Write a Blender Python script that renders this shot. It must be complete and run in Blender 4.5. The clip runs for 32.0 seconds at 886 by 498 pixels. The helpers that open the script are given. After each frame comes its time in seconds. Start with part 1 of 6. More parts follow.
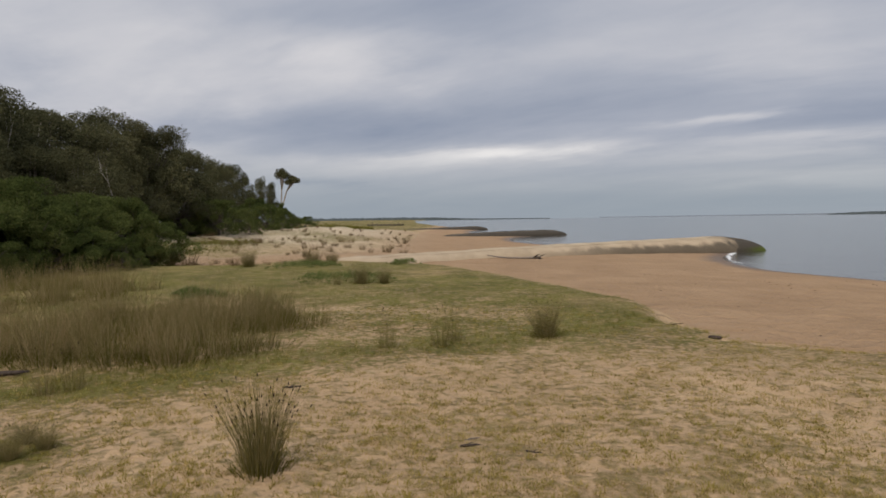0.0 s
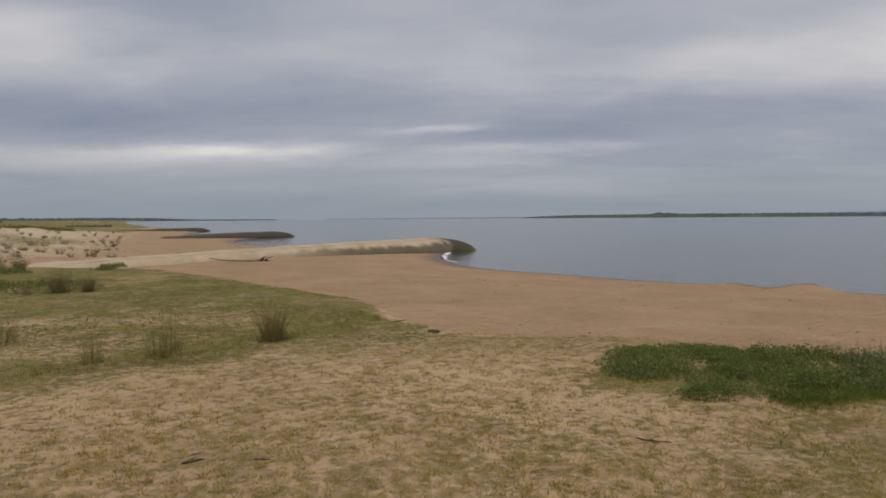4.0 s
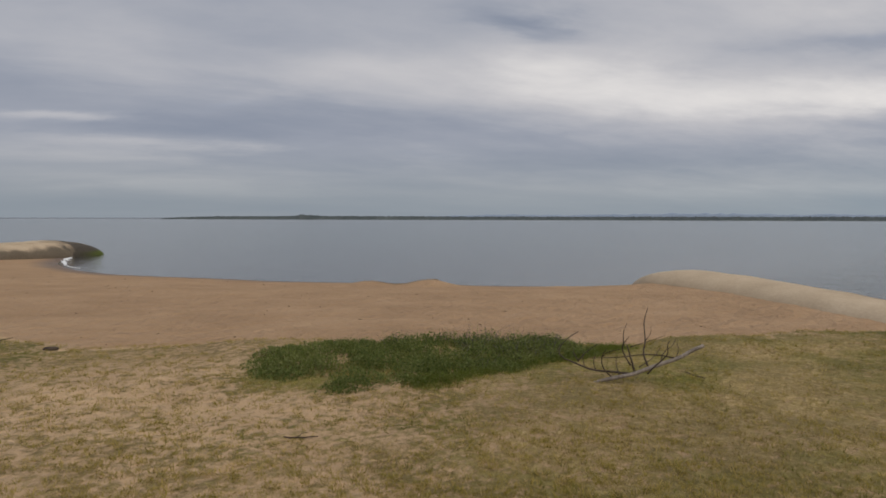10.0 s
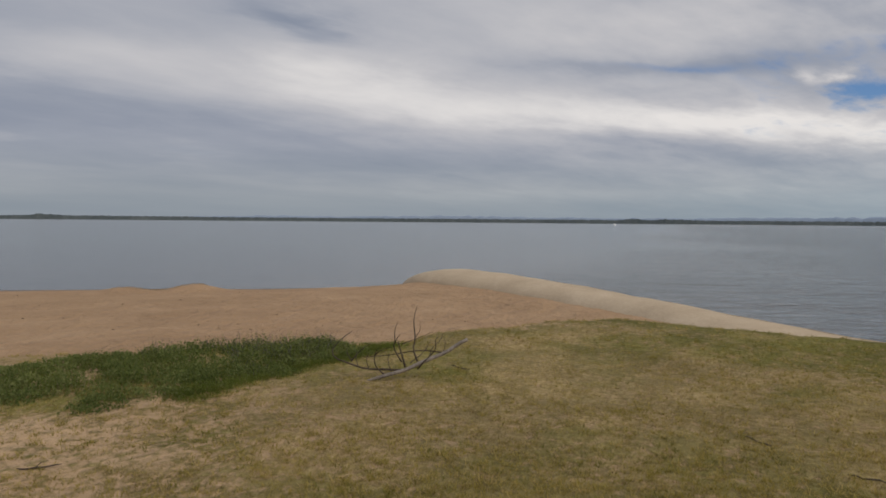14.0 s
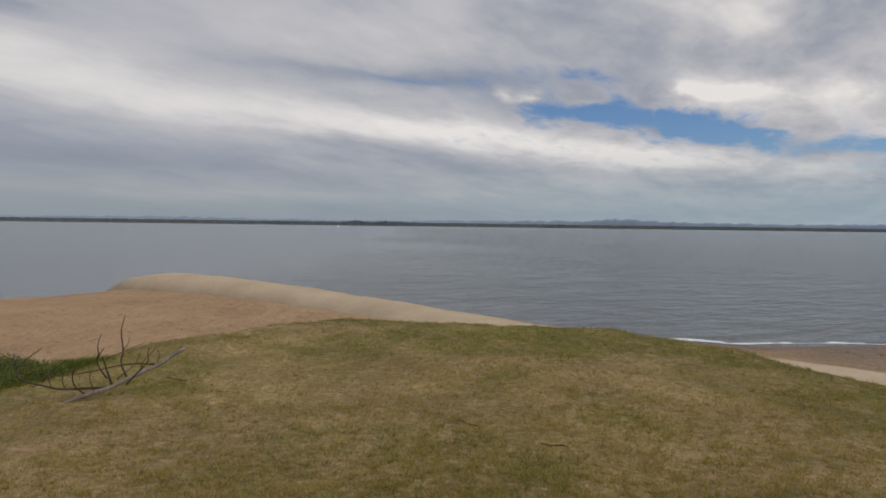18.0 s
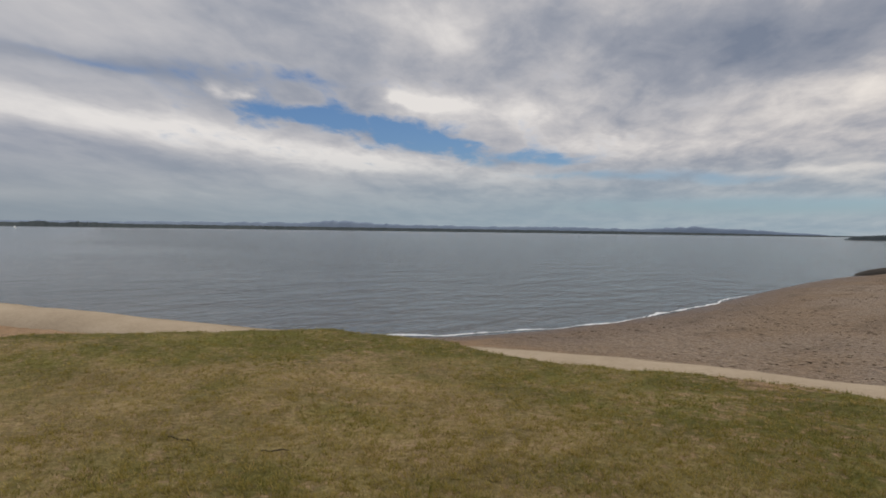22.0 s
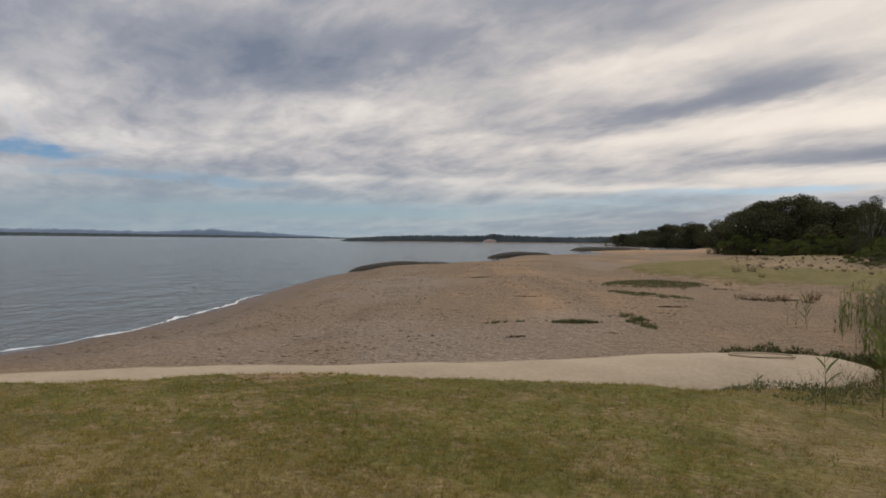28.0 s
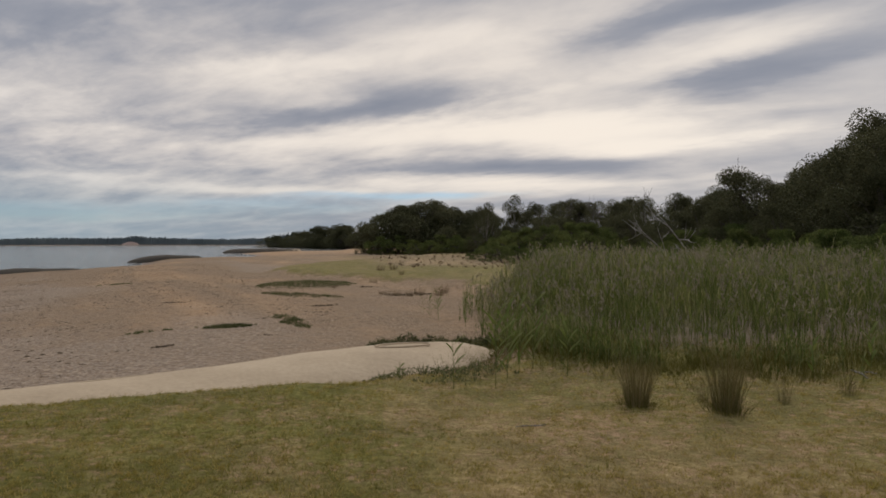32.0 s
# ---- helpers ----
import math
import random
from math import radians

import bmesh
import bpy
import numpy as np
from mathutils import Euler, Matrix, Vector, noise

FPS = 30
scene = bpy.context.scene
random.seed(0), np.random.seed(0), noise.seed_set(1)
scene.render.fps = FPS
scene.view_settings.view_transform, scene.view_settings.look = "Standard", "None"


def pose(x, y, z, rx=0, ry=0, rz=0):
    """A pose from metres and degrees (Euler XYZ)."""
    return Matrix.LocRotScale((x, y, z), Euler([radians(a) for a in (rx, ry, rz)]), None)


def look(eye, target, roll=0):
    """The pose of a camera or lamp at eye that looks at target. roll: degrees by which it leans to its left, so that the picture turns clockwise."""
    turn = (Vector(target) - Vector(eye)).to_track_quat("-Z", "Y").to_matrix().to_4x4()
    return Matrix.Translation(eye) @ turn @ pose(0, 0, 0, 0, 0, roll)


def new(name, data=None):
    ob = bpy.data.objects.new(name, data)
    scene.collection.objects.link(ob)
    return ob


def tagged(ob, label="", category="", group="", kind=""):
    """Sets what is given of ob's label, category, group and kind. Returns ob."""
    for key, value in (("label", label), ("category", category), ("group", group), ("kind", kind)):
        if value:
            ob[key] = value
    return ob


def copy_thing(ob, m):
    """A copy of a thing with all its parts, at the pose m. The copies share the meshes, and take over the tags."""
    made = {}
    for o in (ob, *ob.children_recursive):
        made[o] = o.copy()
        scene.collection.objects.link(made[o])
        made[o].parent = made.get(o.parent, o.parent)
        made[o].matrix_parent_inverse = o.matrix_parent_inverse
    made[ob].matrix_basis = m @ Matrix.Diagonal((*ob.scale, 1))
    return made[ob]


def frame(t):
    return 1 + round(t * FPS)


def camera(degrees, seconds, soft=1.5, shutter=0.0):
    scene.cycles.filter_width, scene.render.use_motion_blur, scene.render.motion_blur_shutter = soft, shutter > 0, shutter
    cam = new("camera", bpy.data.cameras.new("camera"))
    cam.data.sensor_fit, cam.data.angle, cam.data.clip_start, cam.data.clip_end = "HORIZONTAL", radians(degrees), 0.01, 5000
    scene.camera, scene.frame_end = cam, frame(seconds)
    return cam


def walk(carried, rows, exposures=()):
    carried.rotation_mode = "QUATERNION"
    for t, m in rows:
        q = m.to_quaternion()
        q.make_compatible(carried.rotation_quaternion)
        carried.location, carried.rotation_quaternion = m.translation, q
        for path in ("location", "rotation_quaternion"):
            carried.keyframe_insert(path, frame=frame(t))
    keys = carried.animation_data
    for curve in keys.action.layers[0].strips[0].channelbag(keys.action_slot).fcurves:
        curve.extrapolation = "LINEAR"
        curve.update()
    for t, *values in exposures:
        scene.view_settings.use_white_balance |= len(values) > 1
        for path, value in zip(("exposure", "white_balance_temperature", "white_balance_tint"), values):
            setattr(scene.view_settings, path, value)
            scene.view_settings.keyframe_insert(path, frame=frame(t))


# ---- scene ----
cam = camera(66.2, 32.0, soft=1.7)
EYE = 2.6  # above the water; the grass under the camera lies 1.65 m lower


def aim(turn, pitch, lean):
    """A pose at the camera's stand: turn to the right from +y, pitch up, lean to the left, in degrees."""
    return pose(0, 0, EYE, 90 + pitch, 0, -turn) @ pose(0, 0, 0, 0, 0, lean)


PANNED = [
    (0, -0.00, -2.50, -0.78),
    (0.5, 2.98, -2.53, -0.73),
    (1, 5.77, -2.55, -0.68),
    (1.5, 8.44, -2.56, -0.62),
    (2, 11.43, -2.56, -0.57),
    (2.5, 14.64, -2.57, -0.51),
    (3, 17.59, -2.57, -0.45),
    (3.5, 20.25, -2.58, -0.41),
    (5.5, 29.83, -2.57, -0.23),
    (6, 32.43, -2.55, -0.18),
    (6.5, 34.78, -2.55, -0.14),
    (7, 37.05, -2.56, -0.10),
    (7.5, 39.20, -2.57, -0.07),
    (8, 41.58, -2.56, -0.04),
    (8.5, 44.25, -2.56, -0.00),
    (9, 47.56, -2.54, 0.05),
    (9.5, 50.06, -2.52, 0.10),
    (10, 52.01, -2.51, 0.15),
    (10.5, 53.75, -2.49, 0.20),
    (11, 56.99, -2.46, 0.24),
    (11.5, 59.56, -2.44, 0.29),
    (12, 61.98, -2.40, 0.33),
    (12.5, 64.05, -2.38, 0.36),
    (13, 66.43, -2.36, 0.39),
    (13.5, 68.60, -2.33, 0.43),
    (14, 71.01, -2.30, 0.47),
    (14.5, 73.47, -2.27, 0.51),
    (16.5, 85.45, -2.10, 0.64),
    (17, 88.51, -2.05, 0.67),
    (17.5, 91.09, -2.00, 0.71),
    (18, 93.95, -1.94, 0.74),
    (18.5, 96.79, -1.90, 0.77),
    (19, 99.75, -1.85, 0.79),
    (19.5, 102.29, -1.81, 0.81),
    (20, 104.90, -1.75, 0.81),
    (20.5, 107.79, -1.68, 0.80),
    (21, 111.23, -1.62, 0.78),
    (21.5, 114.24, -1.55, 0.77),
    (22, 117.39, -1.50, 0.77),
    (22.5, 120.42, -1.44, 0.76),
    (23, 123.60, -1.38, 0.75),
    (23.5, 126.72, -1.32, 0.75),
    (24, 130.22, -1.26, 0.74),
    (24.5, 133.55, -1.20, 0.73),
    (25, 136.87, -1.15, 0.71),
    (25.5, 139.88, -1.11, 0.69),
    (27.5, 151.87, -0.89, 0.59),
    (28, 156.46, -0.84, 0.55),
    (28.5, 159.93, -0.79, 0.51),
    (29, 163.27, -0.75, 0.46),
    (29.5, 166.30, -0.71, 0.41),
    (30, 170.32, -0.66, 0.35),
    (30.5, 174.46, -0.62, 0.28),
    (31, 177.71, -0.60, 0.21),
    (31.5, 180.72, -0.58, 0.14),
    (32, 185.09, -0.55, 0.06),
]
walk(cam, [(t, aim(a, p, r)) for t, a, p, r in PANNED], [(0, 0.16), (1.5, 0.10), (3.5, -0.01), (9, -0.08), (16, -0.12), (32, -0.16)])

# ---- sky and sun ----
SUN_AZ, SUN_EL = radians(200), radians(42)
world = bpy.data.worlds.new("world")
scene.world = world
world.use_nodes = True
W = world.node_tree
W.nodes.clear()


class Nodes:
    """Short forms to write a node tree."""

    def __init__(self, tree):
        self.t = tree

    def put(self, sock, v):
        if isinstance(v, bpy.types.NodeSocket):
            self.t.links.new(v, sock)
        elif v is not None:
            sock.default_value = v

    def add(self, kind, **kw):
        n = self.t.nodes.new(kind)
        for k, v in kw.items():
            setattr(n, k, v)
        return n

    def math(self, op, a, b=None, c=None, clamp=False):
        n = self.add("ShaderNodeMath", operation=op, use_clamp=clamp)
        for s, v in zip(n.inputs, (a, b, c)):
            self.put(s, v)
        return n.outputs[0]

    def vec(self, op, a, b=None):
        n = self.add("ShaderNodeVectorMath", operation=op)
        self.put(n.inputs[0], a)
        self.put(n.inputs[1], b)
        return n.outputs["Value" if op in ("LENGTH", "DOT_PRODUCT") else "Vector"]

    def noise(self, vector, scale, detail=4.0, rough=0.55, warp=0.0, dims="3D"):
        n = self.add("ShaderNodeTexNoise", noise_dimensions=dims)
        self.put(n.inputs["Vector"], vector)
        n.inputs["Scale"].default_value = scale
        n.inputs["Detail"].default_value = detail
        n.inputs["Roughness"].default_value = rough
        n.inputs["Distortion"].default_value = warp
        return n.outputs["Fac"]

    def ramp(self, fac, *stops):
        n = self.add("ShaderNodeValToRGB")
        el = n.color_ramp.elements
        while len(el) < len(stops):
            el.new(0.5)
        for e, (p, c) in zip(el, stops):
            e.position, e.color = p, (*c, 1) if len(c) == 3 else c
        self.put(n.inputs[0], fac)
        return n.outputs[0]

    def span(self, v, a, b, lo=0.0, hi=1.0, smooth=True):
        n = self.add("ShaderNodeMapRange", interpolation_type="SMOOTHSTEP" if smooth else "LINEAR")
        for s, x in zip(n.inputs, (v, a, b, lo, hi)):
            self.put(s, x)
        return n.outputs[0]

    def mix(self, fac, a, b, blend="MIX"):
        n = self.add("ShaderNodeMix", data_type="RGBA", blend_type=blend)
        self.put(n.inputs[0], fac)
        for s, v in ((n.inputs[6], a), (n.inputs[7], b)):
            self.put(s, (*v, 1) if isinstance(v, tuple) and len(v) == 3 else v)
        return n.outputs[2]

    def xyz(self, v):
        n = self.add("ShaderNodeSeparateXYZ")
        self.put(n.inputs[0], v)
        return n.outputs

    def join(self, x, y, z):
        n = self.add("ShaderNodeCombineXYZ")
        for s, v in zip(n.inputs, (x, y, z)):
            self.put(s, v)
        return n.outputs[0]


def build_sky():
    """Broken layered cloud, drawn out along one wind direction, over a clear sky."""
    n = Nodes(W)
    way = n.add("ShaderNodeTexCoord").outputs["Generated"]
    x, y, z = n.xyz(way)
    up = n.math("MAXIMUM", z, 0.0)
    az = n.math("MULTIPLY", n.math("ARCTAN2", x, y), 57.2958)
    az = n.math("ADD", az, n.math("MULTIPLY", n.math("LESS_THAN", az, -120.0), 360.0))
    el = n.math("MULTIPLY", n.math("ARCSINE", z), 57.2958)
    lift = n.math("ADD", up, 0.15)
    px, py = n.math("DIVIDE", x, lift), n.math("DIVIDE", y, lift)
    # along and across the wind
    wind = radians(126)
    u = n.math("ADD", n.math("MULTIPLY", px, math.sin(wind)), n.math("MULTIPLY", py, math.cos(wind)))
    v = n.math("SUBTRACT", n.math("MULTIPLY", px, math.cos(wind)), n.math("MULTIPLY", py, math.sin(wind)))

    def layer(along, seed, scale, detail, rough, warp):
        """Cloud stuff centred on zero, drawn out along the wind where along is small."""
        return n.math("SUBTRACT", n.noise(n.join(n.math("MULTIPLY", u, along), v, seed), scale, detail, rough, warp), 0.5)

    broad = layer(0.40, 3.7, 0.42, 3.0, 0.5, 0.4)
    bands = layer(0.42, 8.1, 1.0, 4.0, 0.5, 0.6)
    fine = layer(0.75, 1.3, 2.4, 6.0, 0.56, 0.5)
    wisp = layer(0.60, 5.5, 5.5, 6.0, 0.58, 0.3)
    # ragged edges: the banks of cloud are pushed about by the same wind
    ragged = layer(0.55, 12.4, 1.3, 5.0, 0.6, 0.3)
    frayed = layer(0.70, 17.9, 2.6, 5.0, 0.6, 0.2)
    az = n.math("ADD", az, n.math("MULTIPLY", frayed, 16.0))
    el_true = el
    el = n.math("ADD", el, n.math("MULTIPLY", n.math("MULTIPLY", ragged, 0.34), el))

    def lobe(a, e, wa, we, lean=0.0):
        da = n.math("SUBTRACT", az, a)
        de = n.math("SUBTRACT", n.math("SUBTRACT", el, e), n.math("MULTIPLY", da, lean))
        q = n.math("ADD", n.math("POWER", n.math("DIVIDE", da, wa), 2.0), n.math("POWER", n.math("DIVIDE", de, we), 2.0))
        return n.math("EXPONENT", n.math("MULTIPLY", q, -1.0))

    def total(terms):
        out = None
        for w, t in terms:
            t = n.math("MULTIPLY", t, w)
            out = t if out is None else n.math("ADD", out, t)
        return out

    def banks(rows):
        return [(w, lobe(*where)) for w, *where in rows]

    # banks and rifts of the layer: strength, bearing, elevation, half widths, slope
    north = banks([(0.15, -26, 12, 9, 5), (0.15, -8, 13, 7, 2.2, 0.08), (-0.10, -2, 16.8, 12, 1.5, 0.08), (-0.17, -5, 7.6, 16, 1.6, 0.02), (0.20, 6, 5.5, 8, 0.55, 0.04), (0.12, -4, 4.6, 14, 0.9, 0.03),
                   (0.17, 23, 7.4, 5, 0.4, 0.03), (0.17, 29, 5.7, 7, 0.45, 0.03), (0.15, 31, 2.6, 9, 0.8), (-0.12, -10.5, 3, 3, 0.4), (-0.10, 14, 9.5, 10, 2), (-0.06, 36, 14, 10, 5), (-0.05, 30, 4.5, 16, 2)])
    east = banks([(-0.22, 40, 7.2, 20, 2.4, -0.03), (0.10, 44, 11, 12, 2.2, -0.05), (0.14, 62, 12, 8, 2.6), (0.12, 86, 15, 12, 3.5), (-0.24, 58.6, 15.2, 4, 1.0, -0.12), (0.12, 36, 1.9, 9, 0.6), (0.10, 25, 4.7, 7, 0.5),
                  (-0.14, 66, 4.8, 16, 1.8, -0.02), (0.18, 72, 9.8, 14, 2.0, -0.05), (-0.14, 84, 12.2, 7, 0.7, -0.06), (-0.16, 93, 12.3, 5, 0.8, -0.1)])
    south_east = banks([(0.32, 92, 7.8, 14, 1.3, -0.07), (0.34, 112, 5.6, 10, 0.9, -0.07), (0.10, 98, 3.2, 26, 1.6), (0.16, 80, 2.2, 20, 0.8), (0.24, 100.6, 11.1, 1.6, 0.7), (0.30, 116.5, 10.5, 3, 0.8), (-0.12, 102, 16.5, 6, 1.5, -0.05),
                        (0.20, 116, 17, 6, 2.5), (0.22, 121.5, 10, 7, 1.8), (-0.08, 133, 14.5, 7, 3, 0.15), (0.20, 136, 7, 9, 1.5, 0.05), (0.08, 128, 13, 12, 5)])
    south = banks([(-0.22, 146, 14.2, 16, 2.2, 0.06), (0.20, 151, 10.5, 9, 1.8, 0.12), (0.16, 163, 15.5, 9, 2, 0.15), (0.20, 172, 13.6, 7, 1.2, 0.13), (-0.22, 176, 10.4, 14, 0.9, 0.15), (0.18, 166, 8.2, 14, 1.2, 0.03),
                   (0.24, 195, 9.6, 12, 1.4, 0.06), (0.24, 202, 8, 8, 0.7, 0.05), (-0.17, 191, 6.1, 10, 0.6, 0.02), (0.14, 190, 5.0, 12, 0.5), (-0.17, 209, 12.3, 6, 1.2, 0.1), (-0.20, 206, 17.8, 12, 1.1, 0.14), (0.12, 188, 16.5, 12, 3),
                   (0.18, 208, 14.5, 10, 1.3, 0.12), (-0.10, 150, 8, 6, 0.7, 0.05), (0.08, 197, 14, 20, 8), (0.16, 168, 4.3, 14, 0.35), (0.16, 150, 4.9, 12, 0.4), (0.12, 190, 4.4, 16, 0.8)])
    mottled = lobe(135, 10, 42, 60)  # the layer breaks up to the south-east
    tone = total([(0.40, broad), (0.34, bands), (0.13, fine), (0.05, wisp), (0.34, n.math("MULTIPLY", fine, mottled)), (0.40, n.math("MULTIPLY", wisp, mottled))] + north + east + south_east + south)
    tone = n.math("ADD", tone, 0.475)
    cloud = n.ramp(tone, (0.20, (0.205, 0.245, 0.33)), (0.42, (0.35, 0.375, 0.44)), (0.60, (0.56, 0.555, 0.58)), (0.78, (0.84, 0.81, 0.79)))
    warm = n.math("MULTIPLY", lobe(198, 8, 40, 16), n.span(tone, 0.40, 0.75))
    cloud = n.mix(warm, cloud, (0.99, 0.935, 0.86))
    cloud = n.mix(lobe(185, 12, 50, 60), cloud, (1.05, 1.0, 0.955), "MULTIPLY")
    # clear gaps
    gaps = banks([(1.0, 107.5, 9.2, 8.5, 1.15, -0.17), (0.8, 116, 7.3, 6, 0.75, -0.15), (0.42, 98, 12.6, 5, 0.7, -0.1), (0.4, 105, 12.2, 5, 0.6, -0.12), (0.62, 124.5, 6, 3.5, 0.6), (0.5, 141, 4.3, 5, 0.5), (0.4, 90, 12.2, 8, 0.4, -0.06),
                  (0.75, 146, 2.2, 22, 0.8), (0.55, 183, 4.0, 9, 0.35), (0.42, 172, 3.2, 12, 0.8), (0.5, 133, 4.8, 8, 0.5), (-0.8, 100.6, 11.1, 1.6, 0.7), (-0.8, 116.5, 10.4, 3.2, 0.8)])
    clear = total(gaps + [(0.5, fine), (0.4, bands), (2.4, n.math("MULTIPLY", wisp, lobe(112, 9, 26, 6)))])
    clear = n.span(clear, 0.08, 0.85)
    sky = n.add("ShaderNodeTexSky", sky_type="NISHITA", sun_disc=False)
    sky.sun_elevation, sky.sun_rotation, sky.altitude, sky.air_density, sky.dust_density = SUN_EL, SUN_AZ, 0, 1.0, 0.6
    blue = n.mix(1.0, sky.outputs[0], (0.052, 0.068, 0.094), "MULTIPLY")
    col = n.mix(clear, cloud, blue)
    # the thick low air above the horizon
    low = n.span(el_true, 0.5, 7.5, 0.88, 0.0)
    near_south = lobe(150, 0, 50, 30)
    air = n.mix(near_south, (0.265, 0.305, 0.345), (0.33, 0.44, 0.505))
    low = n.math("MULTIPLY", low, n.math("SUBTRACT", 1.0, n.math("MULTIPLY", near_south, 0.15)))
    low = n.math("MULTIPLY", low, n.math("SUBTRACT", 1.0, n.math("MULTIPLY", lobe(196, 0, 34, 30), 0.85)))
    col = n.mix(low, col, air)
    # an overcast sky is brightest overhead
    col = n.vec("SCALE", col)
    col.node.inputs["Scale"].default_value = 1.0
    n.put(col.node.inputs["Scale"], n.span(el_true, 20.0, 65.0, 1.0, 2.1))
    # below the horizon
    col = n.mix(n.math("LESS_THAN", z, -0.002), col, (0.10, 0.09, 0.075))
    bg = n.add("ShaderNodeBackground")
    n.put(bg.inputs[0], col)
    bg.inputs[1].default_value = 1.0
    out = n.add("ShaderNodeOutputWorld")
    W.links.new(bg.outputs[0], out.inputs[0])


build_sky()
sun = new("sun", bpy.data.lights.new("sun", "SUN"))
sun.data.energy, sun.data.angle, sun.data.color = 1.5, radians(18), (1.0, 0.90, 0.76)
sun.matrix_world = look((0, 0, 0), (-math.sin(SUN_AZ) * math.cos(SUN_EL), -math.cos(SUN_AZ) * math.cos(SUN_EL), -math.sin(SUN_EL)))
scene.view_settings.exposure = 0.0

# ---- materials ----


def material(name, build, rough=0.9, spec=0.3):
    m = bpy.data.materials.new(name)
    m.use_nodes = True
    n = Nodes(m.node_tree)
    b = m.node_tree.nodes["Principled BSDF"]
    b.inputs["Roughness"].default_value = rough
    b.inputs["Specular IOR Level"].default_value = spec
    build(n, b)
    return m


def bump(n, b, height, strength, distance):
    k = n.add("ShaderNodeBump")
    k.inputs["Strength"].default_value, k.inputs["Distance"].default_value = strength, distance
    n.put(k.inputs["Height"], height)
    n.put(b.inputs["Normal"], k.outputs[0])


def leafy(name, stops, rough=0.85, spec=0.08, trans=0.38, scale=0.6):
    """Foliage: every leaf its own shade, larger drifts of colour over the whole plant."""

    def build(n, b):
        isl = n.add("ShaderNodeNewGeometry").outputs["Random Per Island"]
        who = n.add("ShaderNodeObjectInfo").outputs["Random"]
        drift = n.noise(n.add("ShaderNodeTexCoord").outputs["Object"], scale, 2.0)
        f = n.math("ADD", n.math("MULTIPLY", isl, 0.55), n.math("MULTIPLY", drift, 0.6))
        f = n.math("ADD", f, n.math("MULTIPLY", n.math("SUBTRACT", who, 0.5), 0.25))
        col = n.ramp(n.math("SUBTRACT", f, 0.08), *stops)
        n.put(b.inputs["Base Color"], col)
        if trans:
            tr = n.add("ShaderNodeBsdfTranslucent")
            n.put(tr.inputs[0], col)
            mx = n.add("ShaderNodeMixShader")
            mx.inputs[0].default_value = trans
            out = n.t.nodes["Material Output"]
            n.t.links.new(b.outputs[0], mx.inputs[1])
            n.t.links.new(tr.outputs[0], mx.inputs[2])
            n.t.links.new(mx.outputs[0], out.inputs[0])

    return material(name, build, rough, spec)


